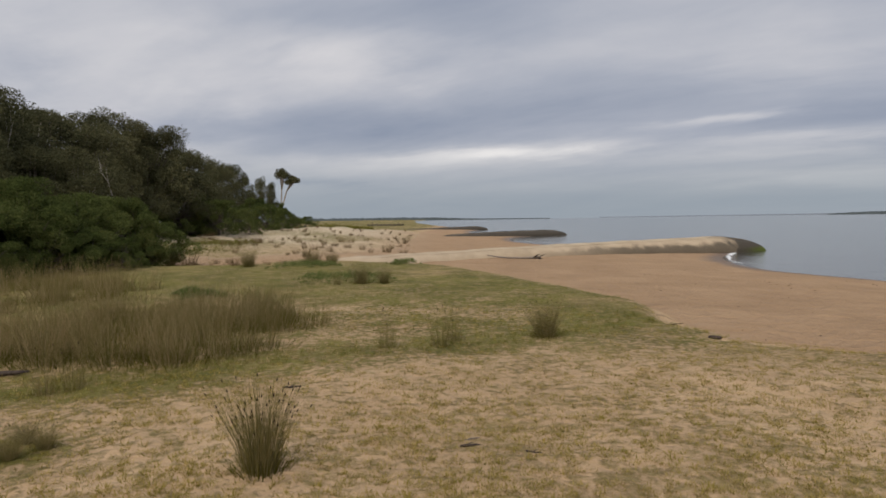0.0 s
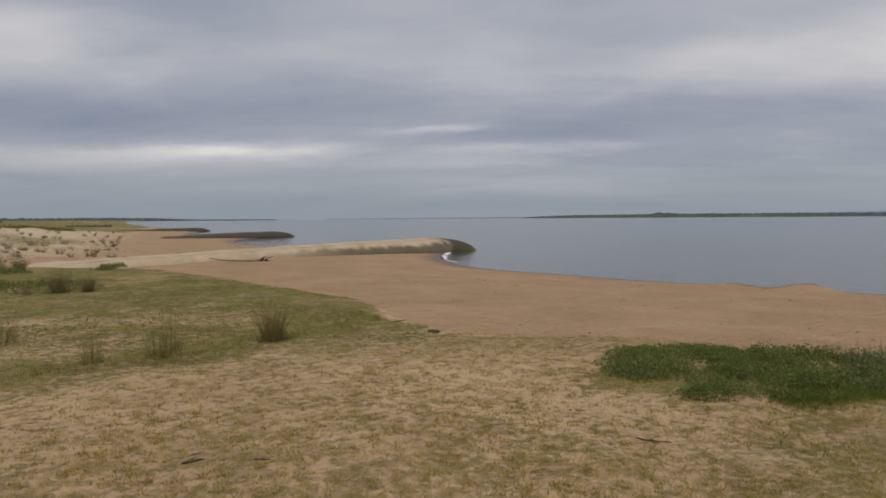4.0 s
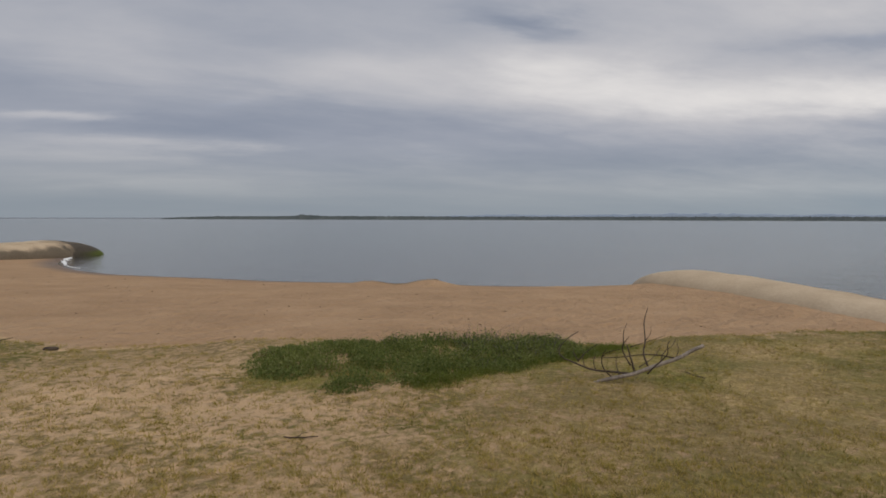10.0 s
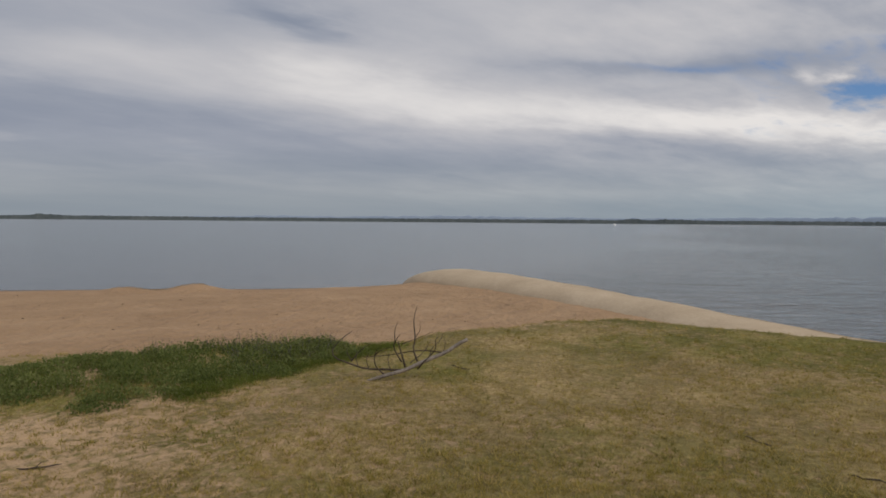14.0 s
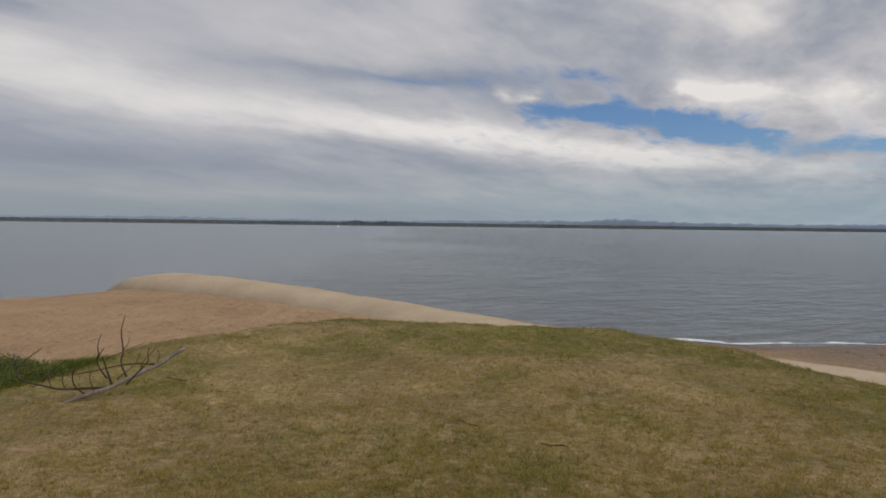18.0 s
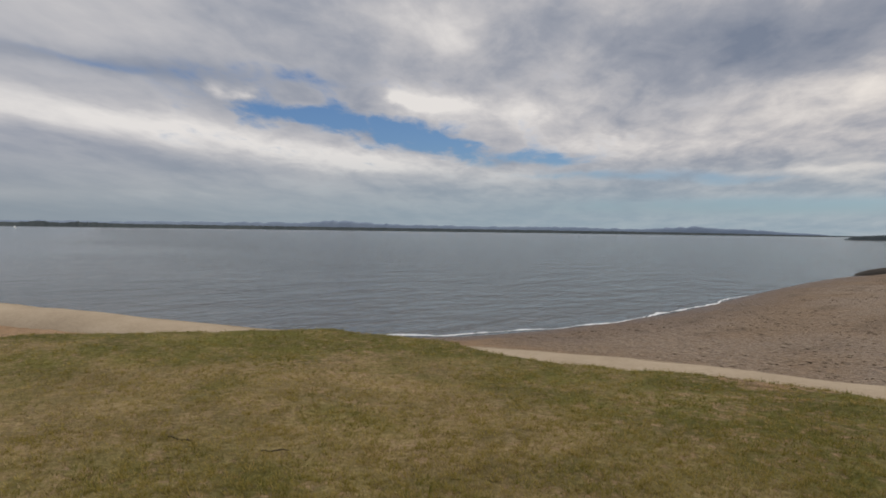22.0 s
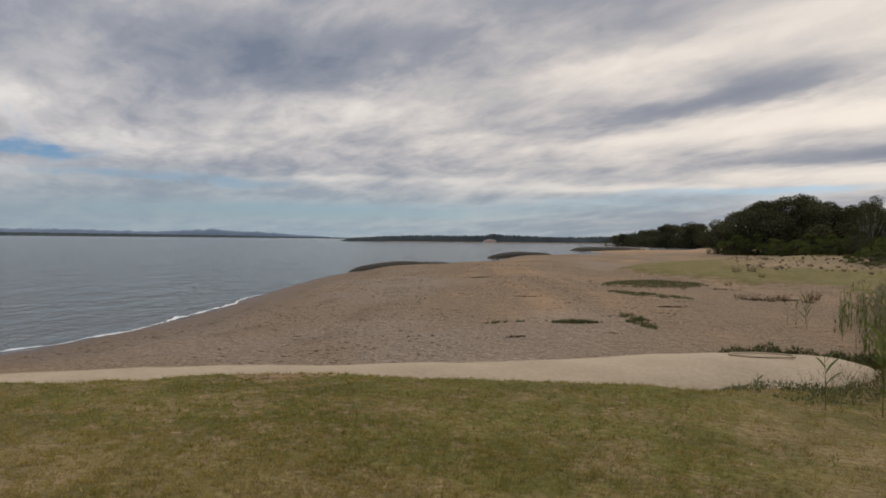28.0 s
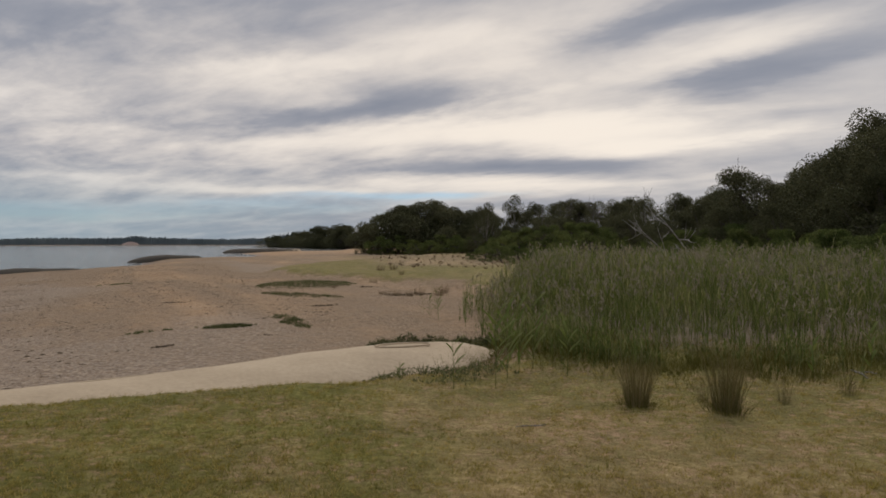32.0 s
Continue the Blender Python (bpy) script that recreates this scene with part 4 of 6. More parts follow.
def rush_bed():
    """Two drifts of rushes with sandy gaps between: upright clumps, each with its own height, and loose stems between."""
    rng = np.random.default_rng(9)
    for ring, count, most in ((smooth_line([(-5.9, 7.9), (-5.0, 7.75), (-4.3, 7.7), (-3.6, 7.5), (-3.1, 7.8), (-2.6, 8.2), (-2.2, 8.75), (-1.65, 9.1), (-1.6, 10.1), (-2.6, 11.6), (-3.9, 12.8), (-5.4, 12.6), (-6.4, 11.4), (-7.8, 10.6)], 2, True), 215, 0.68),
                              (smooth_line([(-4.6, 14.6), (-5.6, 12.8), (-7.4, 11.6), (-11.0, 10.5), (-15, 15), (-16, 21), (-11.5, 20.5), (-9.0, 19.0), (-6.6, 16.8)], 2, True), 200, 0.80)):
        c = scatter(rng, ring, count)
        g = grain2(c[:, 0], c[:, 1], 0.65, 31, 2)
        gap = sum(np.exp(-(((c[:, 0] - a) / p) ** 2 + ((c[:, 1] - b) / q) ** 2)) for a, b, p, q in ((-7.0, 10.9, 1.2, 0.7), (-5.2, 10.6, 0.7, 0.6), (-6.2, 9.1, 0.5, 0.4), (-4.6, 13.4, 1.4, 0.7)))
        keep = (g > -0.38) & (gap < rng.uniform(0.15, 0.7, len(c)))
        c, g = c[keep], g[keep]
        z = land(c[:, 0], c[:, 1])[0]
        s, low = Soup(), Soup()
        for (x, y), h, q in zip(c, z, g):
            top = most * float(np.clip(0.80 + 0.35 * q, 0.5, 1.1)) * rng.uniform(0.7, 1.2)
            v, f, _, _ = stems(rng, 40, top, rng.uniform(0.12, 0.30), rng.uniform(0.3, 0.85), 0.0030, seg=2)
            s.add(v + (x, y, h), f)
            v, f, _, _ = stems(rng, 46, rng.uniform(0.14, 0.34), 0.45, 1.1, 0.0034, seg=2)
            low.add(v + (x, y, h), f)
        tagged(part("rush_bed", *s.out(), M_BROWNRUSH), "brown and olive bed of rushes with sandy gaps", "rushes", kind="stuff")
        tagged(part("rush_undergrowth", *low.out(), M_LUSH), "short green grass growing between the rushes", "grass", kind="stuff")


rush_bed()


def reed(rng, soup, plumes, x, y, z, tall, leafn=9):
    lean, a = rng.normal(0, 0.13), rng.uniform(0, 6.28)
    k = np.linspace(0, 1, 4)
    p = np.stack([x + tall * lean * np.cos(a) * k ** 2, y + tall * lean * np.sin(a) * k ** 2, z - 0.02 + tall * k], 1)
    soup.add(*tube(p, np.linspace(0.0045, 0.002, 4), 3, close=False))
    for i in range(leafn):
        t = rng.uniform(0.0, 0.95)
        o = p[0] * (1 - t) + p[-1] * t
        b = rng.uniform(0, 6.28)
        L, w = tall * rng.uniform(0.22, 0.42), rng.uniform(0.005, 0.011)
        d, side = np.array([np.cos(b), np.sin(b), 0]), np.array([-np.sin(b), np.cos(b), 0]) * w
        up = rng.uniform(0.5, 1.4)
        m1 = o + d * L * 0.24 + (0, 0, L * 0.5 * up)
        e = o + d * L * 0.62 + (0, 0, L * (0.78 * up - 0.1))
        soup.add([o - side * 0.4, o + side * 0.4, m1 + side, m1 - side, e], [[0, 1, 2, 3], [3, 2, 4]])
    if plumes is not None and rng.uniform() < 0.75:
        top = p[-1]
        q = top + rng.normal(0, 1, (7, 3)) * (0.022, 0.022, 0.055) + (0, 0, 0.02)
        plumes.add(*leaves(rng, q, 0.022, 4.0, np.array([0.1, 0, 2.0])))


def reed_bed():
    rng = np.random.default_rng(12)
    ring = REEDS
    c = scatter(rng, ring, 6400)
    e = line_dist(c[:, 0], c[:, 1], ring, True)
    thick = step(e + 0.6 * grain2(c[:, 0], c[:, 1], 0.8, 52, 2), -0.3, 1.7)
    keep = rng.uniform(0, 1, len(c)) < 0.14 + 0.86 * thick
    c, e = c[keep], e[keep]
    z = land(c[:, 0], c[:, 1])[0]
    back = step(np.hypot(c[:, 0], c[:, 1]), 11, 17)
    uneven = 1 + 0.16 * grain2(c[:, 0], c[:, 1], 0.6, 53, 2)
    s, pl = Soup(), Soup()
    for (x, y), h, d, bk, un in zip(c, z, e, back, uneven):
        tall = (0.32 + 0.72 * step(np.array(d), -0.2, 3.0) + 0.36 * bk) * rng.uniform(0.62, 1.08) * un
        reed(rng, s, pl if bk > 0.05 and d > 0.6 else None, x, y, h, float(tall), 8)
    skirt = ring[rng.integers(0, len(ring), 3000)] + rng.normal(0, 0.4, (3000, 2))
    skirt = skirt[(np.hypot(skirt[:, 0], skirt[:, 1]) < 15) & (skirt[:, 0] < -2.1)]
    skirt = skirt[grain2(skirt[:, 0], skirt[:, 1], 1.1, 54, 2) > -0.1]
    for (x, y), h in zip(skirt, land(skirt[:, 0], skirt[:, 1])[0]):
        reed(rng, s, None, x, y, h, rng.uniform(0.12, 0.55), 6)
    low = Soup()
    spots = ring[rng.integers(0, len(ring), 1500)] + rng.normal(0, 0.75, (1500, 2))
    spots = spots[np.hypot(spots[:, 0], spots[:, 1]) < 13.5]
    for (x, y), h in zip(spots, land(spots[:, 0], spots[:, 1])[0]):
        v, f, _, _ = stems(rng, 16, rng.uniform(0.08, 0.3), 0.18, 0.9, 0.003, seg=2)
        low.add(v + (x, y, h), f)
    tagged(part("reed_undergrowth", *low.out(), M_LUSH), "short olive-green grass at the foot of the reeds", "grass", kind="stuff")
    tagged(part("reed_bed", *s.out(), M_REED), "tall green common reeds growing in a dense bed", "reeds", kind="stuff")
    tagged(part("reed_plumes", *pl.out(), M_PLUME), "pale feathery plumes above the reeds", "reeds", kind="stuff")


reed_bed()


def reed_shoot(seed, x, y, tall, leafn, w=0.017):
    """A single young reed, with each leaf a part."""
    rng = np.random.default_rng(seed)
    t = thing("reed_shoot", "young green reed shoot with long pointed leaves beside the tube", "reed", "single reed shoots", at=(x, y, height(x, y)))
    k = np.linspace(0, 1, 6)
    p = np.stack([0.03 * k ** 2 * tall, 0.02 * np.sin(3 * k), tall * k], 1)
    part("stalk", *tube(p, np.linspace(0.0045, 0.002, 6), 5), M_REED, t)
    for i in range(leafn):
        q = 0.15 + 0.85 * i / leafn
        o = np.array([np.interp(q, k, p[:, j]) for j in range(3)])
        b = (i % 2) * np.pi + rng.normal(0, 0.5) + 0.6
        L = tall * rng.uniform(0.32, 0.46)
        d, side = np.array([np.cos(b), np.sin(b), 0]), np.array([-np.sin(b), np.cos(b), 0]) * w
        pts = [o, o + d * L * 0.3 + (0, 0, L * 0.35), o + d * L * 0.65 + (0, 0, L * 0.6), o + d * L * 0.95 + (0, 0, L * 0.68)]
        v = [pts[0] - side * 0.3, pts[0] + side * 0.3, pts[1] - side, pts[1] + side, pts[2] - side * 0.8, pts[2] + side * 0.8, pts[3]]
        part("leaf", v, [[0, 1, 3, 2], [2, 3, 5, 4], [4, 5, 6]], M_REED, t)


for i, (x, y, tall, n) in enumerate(((-0.82, -7.8, 0.55, 8), (-1.32, -7.85, 0.82, 11), (-1.52, -8.2, 0.85, 10), (-0.22, -8.45, 0.24, 5), (-1.75, -8.6, 0.9, 10), (-2.0, -8.9, 0.95, 11),
                                     (-1.62, -9.6, 0.8, 9), (-2.3, -8.3, 0.6, 8), (-1.45, -17.6, 0.85, 9), (-1.25, -17.9, 0.7, 8), (-1.5, -18.6, 0.9, 9), (-1.1, -18.4, 0.6, 7), (-6.1, -8.0, 0.6, 6), (-5.2, -7.8, 0.45, 6))):
    reed_shoot(40 + i, x, y, tall * (0.85 if y < -15 else 1.0), n, 0.010 if y < -15 else 0.017)


# ---- turf ----


def turf():
    """Short blades standing on the sheet of turf, thickest where the cover is closed."""
    rng = np.random.default_rng(21)
    n = 100000
    az, r = np.radians(rng.uniform(-40, 224, n)), 2.6 * (17 / 2.6) ** rng.uniform(0, 1, n) ** 0.8
    az[:12000], r[:12000] = rng.uniform(-np.pi, np.pi, 12000), 3.6 * np.sqrt(rng.uniform(0, 1, 12000))
    x, y = r * np.sin(az), r * np.cos(az)
    h, d, e, dune = land(x, y)
    b = np.degrees(az)
    open_ = step(b, 78, 30) * step(11 - r, -1, 4)
    clump = grain2(x, y, 2.6, 33, 3)
    chance = step(e, -0.2, 0.5) * (0.85 - 0.62 * open_) * (0.55 + 0.6 * clump)
    # the run of damp grass in front of the rushes
    damp = np.exp(-((line_dist(x, y, np.array([(-5, 6.6), (-3, 7.4), (-1.2, 8.4), (1.2, 9.4), (3.0, 11)])) / 0.6) ** 2))
    ok = rng.uniform(0, 1, n) < np.maximum(chance, damp * 0.8)
    lush = np.clip(greenness(x, y, e) * 0.95 + 0.6 * damp, 0, 0.92)
    is_lush = rng.uniform(0, 1, n) < lush
    tall = (0.016 + 0.026 * rng.uniform(0, 1, n)) * (1 + 0.3 * is_lush + 0.9 * damp)
    for name, pick, mat, lab in (("dry_turf", ok & ~is_lush, M_TURF, "short straw-coloured dry turf blades on sand"), ("green_turf", ok & is_lush, M_LUSH, "short olive-green grass blades along the bank")):
        i = np.where(pick)[0]
        k = 5
        i = np.repeat(i, k)
        a = rng.uniform(0, 6.28, len(i))
        off = rng.uniform(0, 0.03, len(i))
        base = np.stack([x[i] + off * np.cos(a), y[i] + off * np.sin(a), h[i] - 0.006], 1)
        a = a + rng.normal(0, 0.6, len(i))
        L = tall[i] * rng.uniform(0.6, 1.3, len(i))
        out = np.stack([np.cos(a), np.sin(a), 0 * a], 1) * (L * rng.uniform(0.3, 1.3, len(i)))[:, None]
        w = np.stack([-np.sin(a), np.cos(a), 0 * a], 1) * 0.0035
        v = np.stack([base - w, base + w, base + out + np.stack([0 * L, 0 * L, L], 1)], 1).reshape(-1, 3)
        tagged(part(name, v, [np.arange(len(v)).reshape(-1, 3)], mat), lab, "grass", kind="stuff")


turf()


def sand_tufts():
    """Low bunches of wiry grass on the open sand, each a few centimetres across."""
    rng = np.random.default_rng(22)
    n = 38000
    az, r = np.radians(rng.uniform(-40, 224, n)), 2.8 * (13 / 2.8) ** rng.uniform(0, 1, n)
    az[:3500], r[:3500] = rng.uniform(-np.pi, np.pi, 3500), 3.2 * np.sqrt(rng.uniform(0, 1, 3500))
    x, y = r * np.sin(az), r * np.cos(az)
    h, d, e, dune = land(x, y)
    g = 0.5 * grain2(x, y, 1.3, 35, 3) + 0.5 * grain2(x, y, 0.4, 36, 2)
    ok = (rng.uniform(0, 1, n) < np.clip(0.66 + 0.8 * g, 0.08, 0.95)) & (e > -0.15 + 0.25 * rng.normal(size=n))
    i = np.where(ok)[0]
    k = 16
    wide = rng.uniform(0.018, 0.055, len(i)) * (1 + 0.25 * (r[i] > 6))
    i, wide = np.repeat(i, k), np.repeat(wide, k)
    a = rng.uniform(0, 6.28, len(i))
    off = wide * np.sqrt(rng.uniform(0, 1, len(i)))
    base = np.stack([x[i] + off * np.cos(a), y[i] + off * np.sin(a), h[i] - 0.004], 1)
    a = a + rng.normal(0, 0.7, len(i))
    L = rng.uniform(0.014, 0.042, len(i))
    out = np.stack([np.cos(a), np.sin(a), 0 * a], 1) * (L * rng.uniform(0.5, 1.6, len(i)))[:, None]
    w = np.stack([-np.sin(a), np.cos(a), 0 * a], 1) * 0.003
    v = np.stack([base - w, base + w, base + out + np.stack([0 * L, 0 * L, L], 1)], 1).reshape(-1, 3)
    tagged(part("grass_tufts", v, [np.arange(len(v)).reshape(-1, 3)], M_TUFT), "low wiry olive and straw grass tufts scattered over the sand", "grass", kind="stuff")


sand_tufts()


def low_plants(name, label, ring, n, tall, size, mat, seed, mound=0.0, kind="", blades=True, thin=-0.3):
    """A mat of small leaves over a patch of ground."""
    rng = np.random.default_rng(seed)
    ring = smooth_line(ring, 2, True)
    c = scatter(rng, ring, n)
    d = line_dist(c[:, 0], c[:, 1], ring, True)
    g = grain2(c[:, 0], c[:, 1], 2.2, seed, 2)
    g = 0.6 * g + 0.6 * grain2(c[:, 0], c[:, 1], 6.0, seed + 9, 2)
    keep = g > thin - d * 1.3
    c, d, g = c[keep], d[keep], g[keep]
    body = step(d, 0, 0.45) * (0.75 + 0.4 * g)
    z = land(c[:, 0], c[:, 1])[0] + (mound * body) + rng.uniform(0, 1, len(c)) ** 1.2 * tall * (0.35 + 0.65 * body)
    at = np.stack([c[:, 0], c[:, 1], z], 1)
    s = Soup()
    s.add(*leaves(rng, at, size, 2.2, np.array([0, 0, 1.1])))
    if blades:
        q = at[: len(at) // 2]
        s.add(*leaves(rng, q + (0, 0, 0.02), size * 0.3, 13.0, np.array([0, 0, 2.6]), 0.7))
    return tagged(part(name, *s.out(), mat), label, "plants", kind=kind)


def groundcover():
    """A bank of coastal groundcover: small dark leaves in humps, upright fresh grass along its front, grey twiggy tops at the back."""
    rng = np.random.default_rng(61)
    ring = smooth_line([(4.4, 6.4), (4.45, 5.8), (4.55, 5.4), (4.35, 4.95), (4.7, 4.6), (5.0, 4.4), (5.65, 4.22), (6.8, 3.95), (7.6, 3.65), (8.0, 3.6), (8.35, 4.3), (8.1, 4.85), (7.5, 5.35), (6.9, 5.9), (6.2, 6.5), (5.3, 6.9)], 2, True)
    humps = scatter(rng, ring, 230)
    e = line_dist(humps[:, 0], humps[:, 1], ring, True)
    # a trodden bay of straw between the small western lobe and the rest
    bay = np.exp(-(((humps[:, 0] - 4.85) / 0.32) ** 2 + ((humps[:, 1] - 5.35) / 0.26) ** 2)) + 0.7 * np.exp(-(((humps[:, 0] - 5.5) / 0.45) ** 2 + ((humps[:, 1] - 5.75) / 0.22) ** 2))
    keep = bay < rng.uniform(0.25, 0.8, len(humps))
    leaf, grass, twig = Soup(), Soup(), Soup()
    for (x, y), d in zip(humps[keep], e[keep]):
        rad = rng.uniform(0.13, 0.25)
        tall = rng.uniform(0.06, 0.135) * (0.7 + 0.6 * step(np.array(d), 0.05, 0.5)) * (1.0 + 0.35 * float(step(np.array(x), 6.2, 7.0) * step(np.array(8.2 - x), 0.0, 0.6)))
        k = int(150 * (rad / 0.19) ** 2)
        a, r = rng.uniform(0, 6.28, k), rad * np.sqrt(rng.uniform(0, 1, k))
        px, py = x + r * np.cos(a), y + r * np.sin(a)
        z = land(px, py)[0] + float(tall) * (1 - (r / rad) ** 2) * rng.uniform(0.45, 1.1, k)
        leaf.add(*leaves(rng, np.stack([px, py, z], 1), 0.015, 2.2, np.array([0, 0, 0.9])))
        n = int(17 * (rad / 0.19) ** 2)
        v, f, _, _ = stems(rng, n, float(tall) * 1.45, rad, 0.5, 0.0028, seg=2)
        grass.add(v + (x, y, height(x, y)), f)
        if x > 6.2 and d > 0.2 and rng.uniform() < 0.5:
            v, f, _, _ = stems(rng, 14, float(tall) * 1.7, rad * 0.7, 0.9, 0.003, seg=2)
            twig.add(v + (x, y, height(x, y)), f)
    front = smooth_line([(5.2, 4.38), (5.65, 4.22), (6.8, 3.97), (7.6, 3.67), (8.3, 3.62)], 2)
    for i in range(300):
        k = rng.uniform(0, len(front) - 1.001)
        x, y = front[int(k)] * (1 - k % 1) + front[int(k) + 1] * (k % 1) + rng.normal(0, 0.09, 2)
        v, f, _, _ = stems(rng, 24, rng.uniform(0.05, 0.11), 0.10, 0.9, 0.0028, seg=2)
        grass.add(v + (x, y, height(x, y)), f)
    mat = thing("groundcover_mat", "thick dark green coastal groundcover at the bank's edge", "plants")
    tagged(part("leaf_stuff", *leaf.out(), M_COVER, mat), kind="stuff")
    tagged(part("grass_stuff", *grass.out(), M_FRESH, mat, "upright fresh green grass"), kind="stuff")
    tagged(part("twig_stuff", *twig.out(), M_GREYBARK, mat, "grey twiggy dead tops"), kind="stuff")


groundcover()
low_plants("succulent_mat", "low dark green succulent mat behind the tube's landward end", [(0.6, -12.3), (0.3, -13.0), (-1.2, -13.1), (-2.3, -12.9), (-2.2, -12.4), (-0.8, -12.6)], 5200, 0.12, 0.022, M_WEED, 62, 0.34, "stuff")
low_plants("bank_herbs", "dark straggling herbs along the foot of the tube", [(0.5, -9.0), (-0.2, -9.4), (-1.6, -9.6), (-1.9, -8.6), (-1.2, -8.0), (-0.5, -7.9), (-0.2, -8.4)], 2200, 0.10, 0.018, M_WEED, 63, 0.03, "stuff", True, 0.28)
for cx, cy, lx, ly, w, n, mat in ((3.85, -17.2, 0.85, 0.1, 0.30, 1500, M_WEED), (2.45, -18.2, -0.85, 1.8, 0.4, 1700, M_WEED), (5.6, -16.9, 0.55, 0.3, 0.22, 520, M_WEED), (3.1, -26.3, -2.0, 1.5, 0.5, 1700, M_WEED),
                                  (3.6, -32.5, 2.6, 0.8, 2.4, 5200, M_WEED), (-0.9, -25.7, 1.2, 0.3, 0.6, 420, M_WRACK), (4.5, -14.2, 0.3, 0.1, 0.12, 160, M_WRACK), (13.6, -35.8, 1.0, 0.2, 0.35, 420, M_WEED),
                                  (2.4, -15.6, 0.5, 0.1, 0.14, 200, M_WRACK), (1.9, -22.3, 0.5, 0.2, 0.2, 240, M_WRACK), (7.3, -24.5, 0.5, 0.1, 0.2, 160, M_WRACK), (0.6, -30.5, 0.8, 0.2, 0.35, 300, M_WRACK)):
    L = math.hypot(lx, ly)
    ux, uy = lx / L, ly / L
    ring = [(cx - lx, cy - ly), (cx - lx * 0.5 - uy * w, cy - ly * 0.5 + ux * w), (cx + lx * 0.5 - uy * w * 0.7, cy + ly * 0.5 + ux * w * 0.7), (cx + lx, cy + ly), (cx + lx * 0.4 + uy * w, cy + ly * 0.4 - ux * w), (cx - lx * 0.5 + uy * w * 0.8, cy - ly * 0.5 - ux * w * 0.8)]
    low_plants("beach_weed_patch" if mat is M_WEED else "dry_weed_patch", "low olive-green patch of creeping beach plants on sand" if mat is M_WEED else "scatter of dark dry weed and twigs on sand",
               ring, int(n * 1.3), 0.05 if mat is M_WEED else 0.03, 0.022, mat, int(70 + abs(cx * 7 + cy)), 0.05 if mat is M_WEED else 0.02, "stuff", mat is M_WEED, 0.02)

for k, ring in enumerate((((-4.3, 18.6), (-3.4, 17.6), (-1.4, 18.4), (-1.2, 19.4), (-2.6, 20.6), (-4.2, 19.8)), ((-2.4, 25.6), (-1.0, 25.2), (-0.6, 26.2), (-1.8, 27.0)), ((-6.6, 23.0), (-4.2, 23.6), (-3.4, 25.2), (-5.4, 25.6)),
                          ((-6.2, 14.6), (-5.0, 14.2), (-4.6, 15.2), (-6.0, 16.0)))):
    low_plants("grass_mound", "soft green mound of longer grass on the turf", ring, 3600, 0.16, 0.022, M_COVER, 90 + k, 0.10, "stuff", True, 0.12)
low_plants("dune_grass", "green grassy fringe on the dune below the wood", ((-23, 108), (-19, 96), (-15, 88), (-11.5, 92), (-10, 106), (-13, 118), (-20, 120)), 5200, 0.5, 0.10, M_LUSH, 96, 0.1, "stuff")
low_plants("dune_grass", "green grassy fringe on the dune below the wood", ((-15.5, 33), (-12, 34), (-10, 38), (-12.5, 46), (-17, 44)), 5200, 0.22, 0.03, M_LUSH, 97, 0.03, "stuff", True, 0.12)

low_plants("wrack_heap", "thin scatter of reddish-brown washed-up weed on low sand heaps", ((18.0, 18.3), (18.3, 17.4), (19.5, 15.4), (20.1, 15.8), (19.6, 17.0), (18.8, 18.4)), 500, 0.03, 0.02, M_SPRIG, 98, 0.0, "stuff", False)


# ---- trees and shrubs ----


def crown_leaves(rng, centres, radii, per, size, squash=0.8):
    s = Soup()
    for c, r in zip(centres, radii):
        d = rng.normal(size=(per, 3))
        d /= np.linalg.norm(d, axis=1)[:, None]
        q = c + d * (r * rng.uniform(0.25, 1.0, (per, 1)) ** 0.45) * (1, 1, squash)
        w, _ = leaves(rng, q, size, 2.0, d * 0.7)
        w = w.reshape(-1, 4, 3)[:, 1:].reshape(-1, 3)
        s.add(w, np.arange(len(w)).reshape(-1, 3))
    return s.out()


